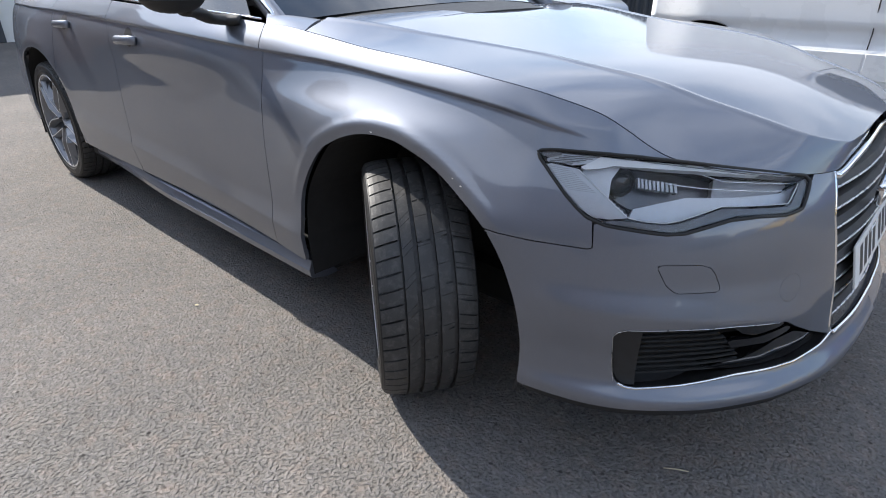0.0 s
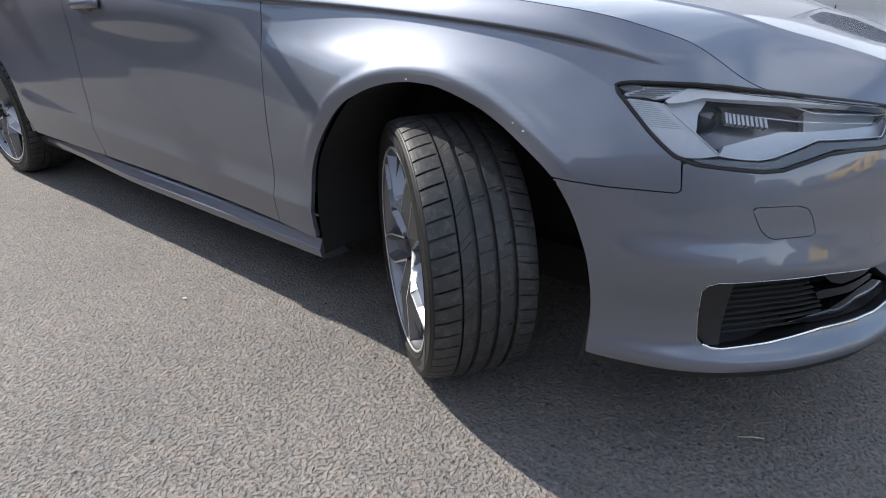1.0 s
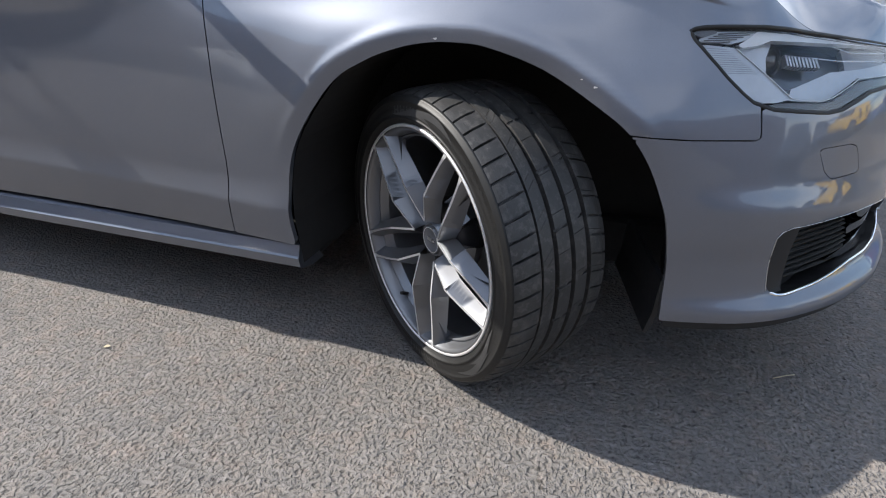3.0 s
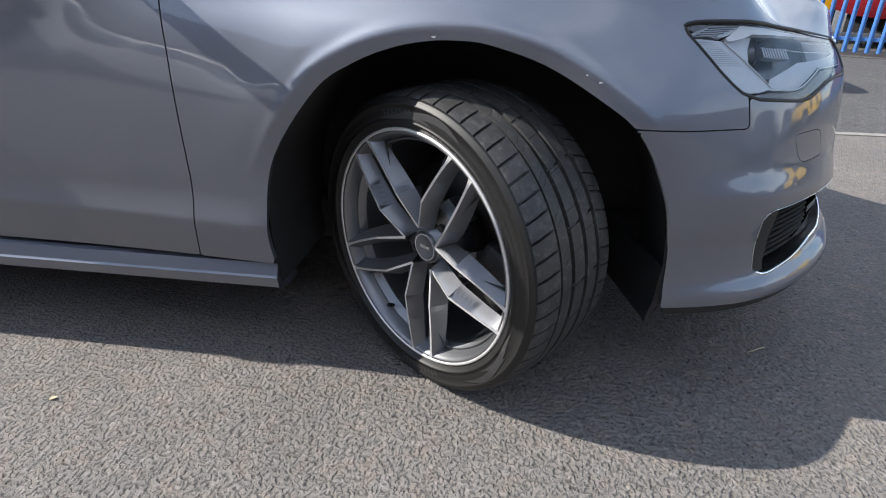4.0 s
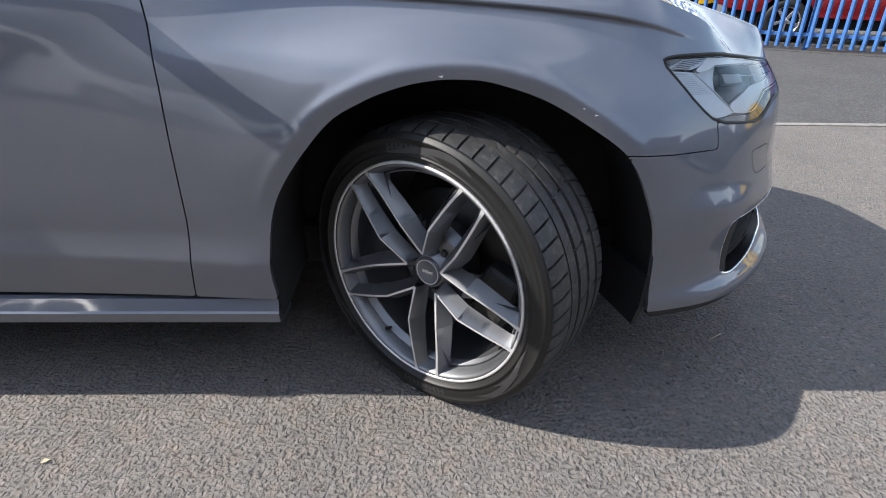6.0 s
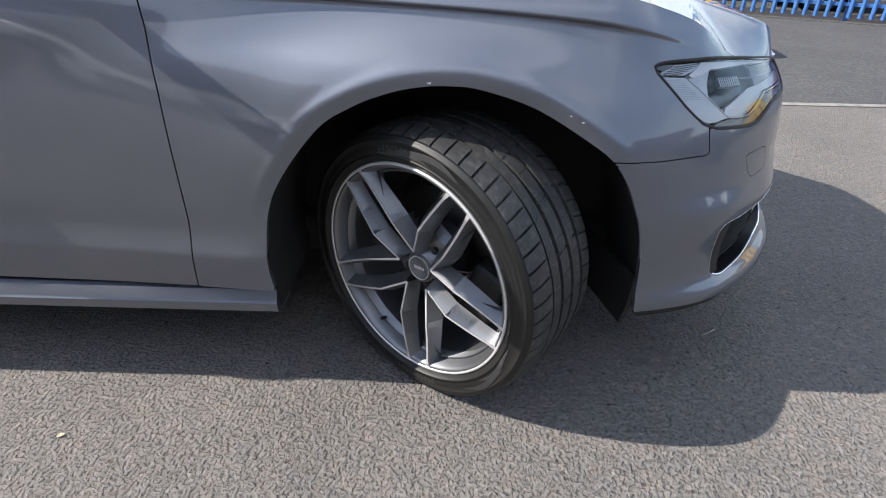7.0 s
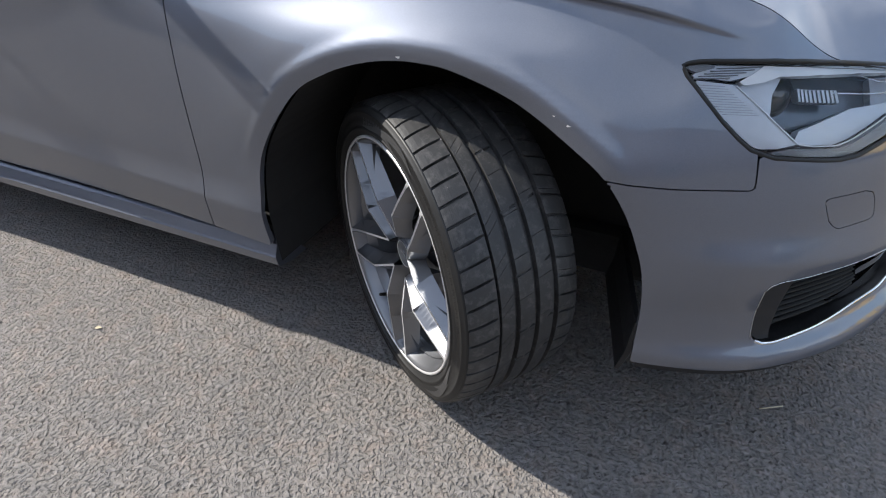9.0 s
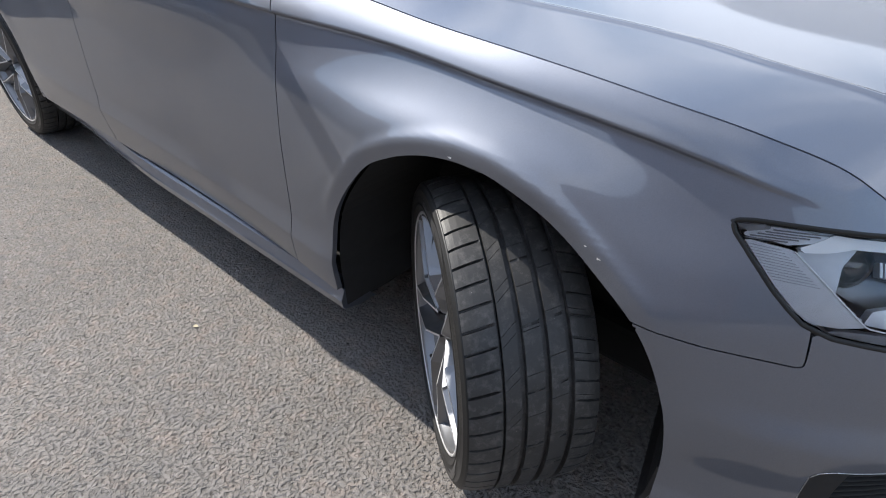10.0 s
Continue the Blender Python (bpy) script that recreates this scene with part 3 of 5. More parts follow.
CROWN = np.polyfit([-.45, -.06, .17, .53, .73, .83, .89, .93, 1.0], [1.010, .980, .957, .917, .880, .849, .820, .80, .775], 5)
RIDGE = ([-.45, -.29, -.11, .043, .17, .25, .38, .53, .65, .766, .825, .95], [.92, .856, .782, .716, .683, .673, .692, .702, .722, .782, .835, .90])


def hood():
    """Bonnet: rows across between its two edges, raised to a crown with a crease line each side."""
    s = np.r_[np.linspace(-.40, .60, 70), np.linspace(.61, 1.232, 50), np.linspace(1.245, S_FRONT - .002, 40)]
    e = skin(s, top_z(s) - .0)
    e[:, 1] += .0022
    keep = [0]
    for i in range(1, len(e)):
        if e[i, 0] > e[keep[-1], 0] + 1e-4:
            keep.append(i)
    e = e[keep]
    w = np.linspace(-1, 1, 321)
    rows = []
    for x, y, z in e:
        crown = float(np.polyval(CROWN, x))
        wc = float(pchip(*RIDGE, x))
        a = np.abs(w)
        inner = 1 - .22 * (a / wc) ** 2
        outer = .78 * (1 - ((a - wc) / (1 - wc)).clip(0) ** 1.25)
        ridge = .0036 * np.exp(-((a - wc) / .013) ** 2) * smooth(.92, .8, x)
        up = max(crown - z, 0.0)
        rows.append(np.stack([np.full(321, x) , -y * w * -1, z + up * np.where(a < wc, inner, outer) + ridge], -1))
    P = np.array(rows)
    fs = [(i * 321 + j, (i + 1) * 321 + j, (i + 1) * 321 + j + 1, i * 321 + j + 1) for i in range(len(P) - 1) for j in range(320)]
    v, f = shell(P.reshape(-1, 3), fs, .012, flip=True)
    mesh_object("bonnet", v, f, PAINT, car)


hood()


def greenhouse():
    """Windscreen, roof, side glass, rear screen and boot lid."""
    def sheet(name, rows, mat, thick=.006, label=""):
        P = np.array(rows, float)
        ni, nj = P.shape[:2]
        fs = [(i * nj + j, (i + 1) * nj + j, (i + 1) * nj + j + 1, i * nj + j + 1) for i in range(ni - 1) for j in range(nj - 1)]
        h = (nj - 1) // 2
        n = np.cross(P[1, h] - P[0, h], P[0, h + 1] - P[0, h])
        out = P[0, h] - np.array((-1.6, 0, .7))
        v, f = shell(P.reshape(-1, 3), fs, thick, flip=float(n @ out) < 0)
        return mesh_object(name, v, f, mat, car, label)
    w = np.linspace(-1, 1, 25)

    def arc(x0, bow, half, z0, crown):
        return np.stack([x0 + bow * (1 - w ** 2), half * w, z0 + crown * (1 - w ** 2)], -1)
    u = np.linspace(0, 1, 12)
    sheet("windscreen", [arc(-.62 - .78 * k, .17 - .08 * k, .735 - .13 * k, .985 + .425 * k - .02 * k * k, .045) for k in u], WINDOW, label="tinted windscreen")
    sheet("roof", [arc(-1.40 - 1.15 * k, .09 - .2 * k, .605 - .01 * k, 1.392 + .05 * math.sin(math.pi * k) - .02 * k, .045) for k in u], PAINT)
    sheet("rear_screen", [arc(-2.55 - .72 * k, -.11 - .05 * k, .595 + .10 * k, 1.372 - .36 * k, .04) for k in u], WINDOW, label="tinted rear screen")
    sheet("boot_lid", [arc(-3.28 - .62 * k, -.10 * k, .80 - .12 * k * k, 1.0 - .03 * k, .03) for k in u], PAINT)
    sheet("cowl", [arc(-.40 - .24 * k, .15 + .02 * k, .80 - .06 * k, .955 + .02 * k, .055) for k in u], BLACK, label="black plastic scuttle under the windscreen")
    for sd in (1, -1):
        def strip(name, lo, hi, mat, label=""):
            rows = []
            for k in np.linspace(0, 1, 8):
                bow = .018 * math.sin(math.pi * k)
                rows.append([(a[0] + (b[0] - a[0]) * k, sd * (a[1] + (b[1] - a[1]) * k - bow), a[2] + (b[2] - a[2]) * k) for a, b in zip(lo, hi)])
            return sheet(name, rows, mat, label=label)
        belt = lambda x: (x, float(skin(x, top_z(x))[1]) + .012, float(top_z(x)) + .004)
        roof = lambda x, z: (x, -.615, z)
        strip("front_window", [belt(x) for x in (-.66, -.9, -1.2, -1.66)], [roof(-1.02, 1.20), roof(-1.2, 1.30), roof(-1.4, 1.385), roof(-1.72, 1.415)], WINDOW, "dark side window glass")
        strip("rear_window", [belt(x) for x in (-1.74, -2.0, -2.3, -2.62)], [roof(-1.79, 1.415), roof(-2.0, 1.415), roof(-2.25, 1.395), roof(-2.58, 1.35)], WINDOW, "dark side window glass")
        strip("centre_pillar", [belt(x) for x in (-1.66, -1.74)], [roof(-1.72, 1.415), roof(-1.79, 1.415)], GLOSS)
        strip("rear_pillar", [belt(x) for x in (-2.62, -2.9, -3.28)], [roof(-2.58, 1.35), roof(-2.66, 1.345), roof(-3.0, 1.18)], PAINT)
        v, f = tube([(-.56, -.775 * sd, .945), (-.60, -.768 * sd, .982), (-.85, -.735 * sd, 1.125), (-1.15, -.675 * sd, 1.285), (-1.42, -.625 * sd, 1.395), (-1.9, -.615 * sd, 1.425), (-2.55, -.61 * sd, 1.372), (-3.0, -.66 * sd, 1.17)], .032, 10, .8)
        mesh_object("window_pillar", v, f, PAINT, car)
        q = np.array([belt(x) for x in np.linspace(-.60, -2.62, 40)]) * (1, sd, 1) + (0, -.008 * sd, .004)
        v, f = tube(q, .0035, 8, .8)
        mesh_object("window_trim", v, f, CHROME, car, "bright chrome strip under the windows")
        v, f = tube([(-.575, -.80 * sd, .980), (-.62, -.782 * sd, 1.012), (-.85, -.757 * sd, 1.135)], .010, 8, .8)
        mesh_object("window_trim", v, f, CHROME, car, "bright chrome strip up the windscreen pillar")


greenhouse()


def wing_top(side):
    """The wing's flat top between bonnet corner, windscreen pillar and door."""
    s = np.linspace(-.572, -.402, 16)
    a = skin(s, top_z(s) - .0005)
    rows = []
    for k in np.linspace(0, 1, 8):
        b = np.stack([s - .06 * k, a[:, 1] + k * (.045 + .35 * (s + .572)), a[:, 2] + .022 * math.sin(k * math.pi / 2)], -1)
        rows.append(b * (1, side, 1))
    P = np.array(rows)
    fs = [(i * 16 + j, (i + 1) * 16 + j, (i + 1) * 16 + j + 1, i * 16 + j + 1) for i in range(7) for j in range(15)]
    v, f = shell(P.reshape(-1, 3), fs, .01, flip=side > 0)
    mesh_object("wing_top", v, f, PAINT, car)


wing_top(1)
wing_top(-1)


def underbody():
    part("floor_pan", box_bm(-2.48, -.36, -.87, .87, .20, .30, .02), LINER, car)
    part("front_tray", box_bm(-.40, .86, -.60, .60, .20, .32, .02), LINER, car)
    part("rear_tray", box_bm(-3.7, -2.45, -.60, .60, .22, .34, .02), LINER, car)
    part("engine_bay", box_bm(-.5, .78, -.52, .52, .30, .70, .02), LINER, car)
    part("cabin_core", box_bm(-3.1, -.60, -.76, .76, .30, .90, .02), LINER, car)
    for sd in (1, -1):
        for cx, rx, rz, z0 in ((ARCH_X, .425, .418, ARCH_Z), (-2.80, .407, .402, .36)):
            vs, fs = [], []
            if cx > -1:
                pts = [(cx + (x - cx) * 1.016, .35 + (z - .35) * 1.016) for x, z in FRONT_ARCH[::-1][6:-4:2]]
            else:
                pts = arch_poly(cx, z0, rx, rz, 40)[:41]
                pts = [(pts[0][0], .255)] + pts + [(pts[-1][0], .20)]
            for x, z in pts:
                yo = -.905 if cx > -1 else -.91
                vs += [(x, yo * sd, z), (cx + (x - cx) * 1.0, -.55 * sd, z)]
            fs = [(2 * k, 2 * k + 1, 2 * k + 3, 2 * k + 2) for k in range(len(pts) - 1)]
            base = len(vs)
            vs += [(cx, -.55 * sd, .30)]
            fs += [(2 * k + 1, base, 2 * k + 3) for k in range(len(pts) - 1)]
            mesh_object("arch_liner", vs, fs, LINER, car, smooth=False)


underbody()


# ---- wheels ----
def tyre_parts(parent, rubber_seg=56):
    """Tyre: shouldered sidewalls, and a tread of ribs with grooves and cross slots. Outer face at -y."""
    R, HW = .337, .117
    # across the tread: place, kind (0 plain rib, 1 groove, 2 outer shoulder, 3 inner shoulder, 4 slanted rib)
    cols = [(-.117, 2), (-.112, 2), (-.104, 2), (-.092, 2), (-.080, 2), (-.072, 2), (-.0600, 2), (-.0592, 1), (-.0552, 1), (-.0544, 4), (-.046, 4), (-.034, 4), (-.0275, 4), (-.0262, 1), (-.0172, 1),
            (-.016, 0), (0.0, 0), (.015, 0), (.0163, 1), (.0253, 1), (.0265, 0), (.042, 0), (.0565, 0), (.058, 1), (.0665, 1), (.068, 3), (.080, 3), (.094, 3), (.107, 3), (.117, 3)]
    sub = (0.0, .20, .215, .23, .355, .375, .485, .505, .72, .735, .75)
    n, vs, fs = len(cols), [], []
    for p in range(rubber_seg):
        for q in sub:
            for y, kind in cols:
                a = (p + q) / rubber_seg
                e = abs(y) / HW
                r = R - .0075 * e ** 7 - .0030 * e ** 2
                slot, sipe = q in (.375, .485), q in (.215, .735)
                if kind == 1:
                    r -= .0105
                elif kind == 2:
                    a += .20 * (y + .098) / (2 * math.pi * R)
                    if slot and y < -.0715:
                        r -= .0095 if y > -.1115 else (.006 if y > -.1165 else .0015)
                elif kind == 3:
                    a -= .25 * (y - .098) / (2 * math.pi * R)
                    if slot and y > .0795:
                        r -= .0055
                    if sipe and q > .5 and p % 2 == 0 and y < .107:
                        r -= .003
                elif kind == 4:
                    a += .9 * (y + .044) / (2 * math.pi * R)
                    if sipe and (p + (q > .5)) % 2 == 0:
                        r -= .0042
                else:
                    a += .22 * y / (2 * math.pi * R)
                    if slot and p % 3 == 0 and y in (-.016, .0565, .015):
                        r -= .005
                    if sipe and p % 2 == 0 and (q > .5) == (y > .02):
                        r -= .0040
                t = 2 * math.pi * a
                vs.append((r * math.cos(t), y + .001, r * math.sin(t)))
    m = rubber_seg * len(sub)
    for i in range(m):
        j = (i + 1) % m
        fs += [(i * n + k, i * n + k + 1, j * n + k + 1, j * n + k) for k in range(n - 1)]
    mesh_object("tread", vs, fs, TREAD, parent, "dusty ribbed tread with worn shoulder blocks", smooth=False)
    for sd, nm in ((-1, "sidewall"), (1, "sidewall")):
        prof = [(R - .026, .1040), (R - .0175, .1120), (R - .0105, .1160), (R - .0150, .1195), (R - .0215, .1225), (R - .0225, .1238), (R - .026, .1240), (R - .0270, .1228), (R - .040, .1252), (.288, .1262), (.2825, .1252), (.282, .1266),
                (.2780, .1266), (.2775, .1248), (.270, .1215), (.264, .115)]
        v, f = lathe([(r, y * sd) for r, y in prof], 120)
        mesh_object(nm, v, f[:] if sd < 0 else [q[::-1] for q in f], SIDEWALL, parent)
        if sd < 0:
            sidewall_marks(parent)


def sidewall_marks(sw):
    """Raised marks on the outer sidewall: rows of small bars, a ring of large blocks, and long tapering polished blades."""
    rnd = random.Random(4)
    vs, fs = [], []

    def face(r):
        return -float(np.interp(r, [.282, .288, .297, .310], [.1252, .1262, .1252, .1228])) - .0005

    def quad(a0, a1, r0, r1):
        k = len(vs)
        for a, r in ((a0, r0), (a1, r0), (a1, r1), (a0, r1)):
            vs.append((r * math.cos(a), face(r), r * math.sin(a)))
        fs.append((k, k + 1, k + 2, k + 3))
    for start, end, r, h in ((.10, .95, .3010, .0050), (.25, 1.15, .2905, .0035), (1.6, 2.2, .2945, .005), (2.9, 4.1, .2955, .004), (5.75, 6.2, .2880, .0035)):
        a = start
        while a < end:
            da = rnd.uniform(.006, .013)
            if rnd.random() < .85:
                quad(a, a + da * .4, r, r + h)
                quad(a + da * .4, a + da, r + h * rnd.choice((0, .4, .7)), r + h * rnd.choice((.3, .7, 1.0)) + .0008)
            a += da + .0045
    tagged(mesh_object("lettering", vs, fs, SIDEWALL, sw, "raised unreadable marks", smooth=False), kind="stuff")
    for c in (-1.72, 1.42):
        vs, fs = [], []
        for k in range(5):
            a = c + k * .085
            quad(a, a + .016, .2865, .3035)
            quad(a + .048, a + .064, .2865, .3035)
            quad(a + .016, a + .048, .2935, .2970)
        tagged(mesh_object("raised_mark", vs, fs, SIDEMARK, sw, "row of plain raised blocks", smooth=False), kind="stuff")
    for c in (-.60, 1.49, 3.59):
        for a0, a1, low, high in ((c - .16, c + .36, .2840, .2960), (c - .40, c + .14, .2935, .3090)):
            vs, fs = [], []
            for k in range(25):
                u = k / 24
                a = a0 + (a1 - a0) * u
                w = math.sin(math.pi * u) ** .8
                mid = (low + high) / 2 + .0035 * math.sin(2 * math.pi * (u - .1))
                for r in (mid - (high - low) * .42 * w - .0002, mid, mid + (high - low) * .42 * w + .0002):
                    vs.append((r * math.cos(a), face(r) - .0004, r * math.sin(a)))
            fs = [(k * 3 + j, k * 3 + j + 1, k * 3 + 4 + j, k * 3 + 3 + j) for k in range(24) for j in range(2)]
            mesh_object("raised_blade", vs, fs, SIDEMARK, sw, "smooth tapering raised blade")


def rim_parts(parent):
    """Alloy rim: barrel, machined lip, five pairs of deep ridged arms, centre cap."""
    lip = [(.2590, -.1195), (.2600, -.1212), (.2640, -.1217), (.2658, -.1197), (.266, -.115), (.262, -.110)]
    v, f = lathe(lip, 140)
    mesh_object("rim_lip", v, f, MACHINED, parent, "bright machined rim edge")
    barrel = [(.262, -.110), (.2592, -.1194), (.2545, -.1185), (.250, -.112), (.2455, -.100), (.240, -.085), (.234, -.06), (.232, .02), (.232, .11), (.262, .118), (.266, .125)]
    v, f = lathe(barrel, 140)
    mesh_object("rim_barrel", v, f, ALLOY, parent)
    # one arm: a deep ridge with a narrow machined crest; it leaves the hub at a slant, kinks, and runs on to the lip
    def mixed(a, b, u):
        return [p + (q - p) * u for p, q in zip(a, b)]
    # along, aside, height, half crest, flank depth, flank splay
    root, kink, end = (.0405, .0294, -.101, .0028, .032, .015), (.120, .0400, -.1215, .0024, .036, .019), (.2585, .0300, -.1190, .0030, .026, .013)
    inner = [mixed(root, kink, k / 5) for k in range(6)]
    outer = [mixed(kink, end, k / 12) for k in range(13)]
    for k, q in enumerate(outer):
        u = k / 12
        q[1] += .0018 * math.sin(math.pi * u)
        q[3] += .0022 * max(u - .85, 0) / .15
        q[5] += .010 * max(u - .80, 0) ** 2 / .04
    for p in range(5):
        rot = Matrix.Rotation(-2 * math.pi * (p / 5) - SPOKE_TURN, 4, "Y")
        for sgn in (1, -1):
            vs, fs, cv, cf = [], [], [], []
            for run in (inner, outer):
                for hand in (1, -1):
                    base, under = len(vs), []
                    for r, o, y, h, d, w in run:
                        vs += [(r, y, sgn * (o + hand * h)), (r, y + .0015, sgn * (o + hand * (h + .0009))), (r, y + d * .5, sgn * (o + hand * (h + w * .50))), (r, y + d, sgn * (o + hand * (h + w)))]
                    under += [(r, y + d, sgn * (o + hand * (h + w))), (r, y + d + .026, sgn * (o + hand * (h + w * .75)))]
                    fs += [tuple(base + e for e in (k * 4 + j, k * 4 + j + 1, k * 4 + 5 + j, k * 4 + 4 + j)) for k in range(len(run) - 1) for j in range(3)]
                    base = len(vs)
                    vs += under
                    fs += [tuple(base + e for e in (k * 2, k * 2 + 1, k * 2 + 3, k * 2 + 2)) for k in range(len(run) - 1)]
                base = len(cv)
                for r, o, y, h, d, w in run:
                    cv += [(r, y - .0004, sgn * (o - h)), (r, y - .0004, sgn * (o + h))]
                cf += [tuple(base + e for e in (k * 2, k * 2 + 1, k * 2 + 3, k * 2 + 2)) for k in range(len(run) - 1)]
            mesh_object("spoke", [rot @ Vector(q) for q in vs], fs, ALLOY, parent)
            mesh_object("machined_crest", [rot @ Vector(q) for q in cv], cf, MACHINED, parent, smooth=False)
        # recessed web that joins the two arms near the hub
        web = [(.05, -.062, -.034), (.05, -.062, .034), (.085, -.058, .037), (.104, -.040, .036), (.104, -.040, -.036), (.085, -.058, -.037), (.106, -.01, .036), (.106, -.01, -.036)]
        mesh_object("spoke_web", [rot @ Vector(q) for q in web], [(0, 1, 2, 5), (5, 2, 3, 4), (4, 3, 6, 7)], ALLOY, parent, smooth=False)
    hub = [(.0, -.074), (.030, -.074), (.0335, -.080), (.036, -.0835), (.0385, -.0835), (.046, -.062), (.066, -.050), (.072, -.03), (.075, .02)]
    v, f = lathe(hub, 60)
    mesh_object("hub", v, f, ALLOY, parent)
    cap = [(.0, -.0865), (.0245, -.0865), (.0262, -.0880), (.0305, -.0885), (.0325, -.0865), (.0335, -.080)]
    v, f = lathe(cap, 48)
    mesh_object("centre_cap", v, f, SMOKE, parent, "dark grey centre cap")
    v, f = lathe([(.0286, -.0884), (.0296, -.0890), (.0305, -.0887)], 48)
    mesh_object("cap_ring", v, f, MACHINED, parent)
    part("badge", box_bm(-.015, .015, -.0878, -.0862, -.004, .004, .0007), SATIN, parent, "small plain silver badge")
    for p in range(5):
        a = 2 * math.pi * p / 5 + SPOKE_TURN
        v, f = lathe([(0, -.006), (.0075, -.006), (.009, -.003), (.009, .012)], 6)
        mesh_object("wheel_bolt", v, f, DARKMETAL, parent, smooth=False, matrix=Matrix.Translation((.056 * math.cos(a), -.064, .056 * math.sin(a))))
    a = VALVE_TURN
    v, f = tube([(.238 * math.cos(a), -.085, .238 * math.sin(a)), (.222 * math.cos(a), -.108, .222 * math.sin(a))], .0045, 8)
    mesh_object("valve", v, f, SEAL, parent)
    v, f = lathe([(.07, .012), (.168, .012), (.170, .016), (.170, .030), (.168, .034), (.07, .034)], 72)
    mesh_object("brake_disc", v, f, DISC, parent)
    v, f = lathe([(.0, -.01), (.07, -.01), (.078, .0), (.078, .02)], 40)
    mesh_object("disc_bell", v, f, DARKMETAL, parent)
    bm = box_bm(-.075, .075, -.035, .075, .10, .195, .02, 3)
    part("brake_caliper", bm, DARKMETAL, parent, matrix=Matrix.Rotation(radians(110), 4, "Y"))


SPOKE_TURN, VALVE_TURN = radians(58.2), radians(-121)


def make_wheel():
    hubv, hubf = lathe([(.05, .02), (.06, .03), (.06, .09), (.0, .09)], 32)
    w = mesh_object("wheel", hubv, hubf, DARKMETAL, car)
    mesh_object("tyre", *lathe([(.262, -.108), (.262, .108), (.275, .112), (.298, .095), (.308, 0), (.298, -.095), (.275, -.112)], 60, True), SIDEWALL, w)
    tyre_parts(w)
    mesh_object("rim", *lathe([(.232, .10), (.236, -.09), (.240, -.09), (.240, .10)], 80, True), ALLOY, w)
    rim_parts(w)
    return w


STEER, LEAN, HUB = 37.7, 1.15, .3355
front_right = make_wheel()
front_right.matrix_basis = pose(.030, -.820, HUB, LEAN, 0, -STEER)
for place in (pose(-2.80, -.80, HUB), pose(.03, .79, HUB, 0, 0, 180 - STEER), pose(-2.80, .80, HUB, 0, 0, 180)):
    w = copy_thing(front_right, place)
    w.parent = car


# ---- lamps, grille, intakes, mirrors, handles ----
def shrink(poly, d):
    """The polygon moved inwards by d."""
    a = np.asarray(poly, float)
    area = np.sum(a[:, 0] * np.roll(a[:, 1], -1) - np.roll(a[:, 0], -1) * a[:, 1])
    sg, out = (1 if area > 0 else -1), []
    for i in range(len(a)):
        u, v = a[i] - a[i - 1], a[(i + 1) % len(a)] - a[i]
        u, v = u / np.hypot(*u), v / np.hypot(*v)
        n = np.array((-(u[1] + v[1]), u[0] + v[0])) * sg
        n /= max(np.hypot(*n), 1e-6)
        c = max(n @ (np.array((-u[1], u[0])) * sg), .45)
        out.append(tuple(a[i] + n * d / c))
    return out


def bar_on_skin(name, pts, radius, mat, parent, off=0.0, side=1, n=40, flat=1.0, label=""):
    q = on_skin(pts, off, side, n)
    v, f = tube(q, radius, 8, flat)
    return mesh_object(name, v, f, mat, parent, label)


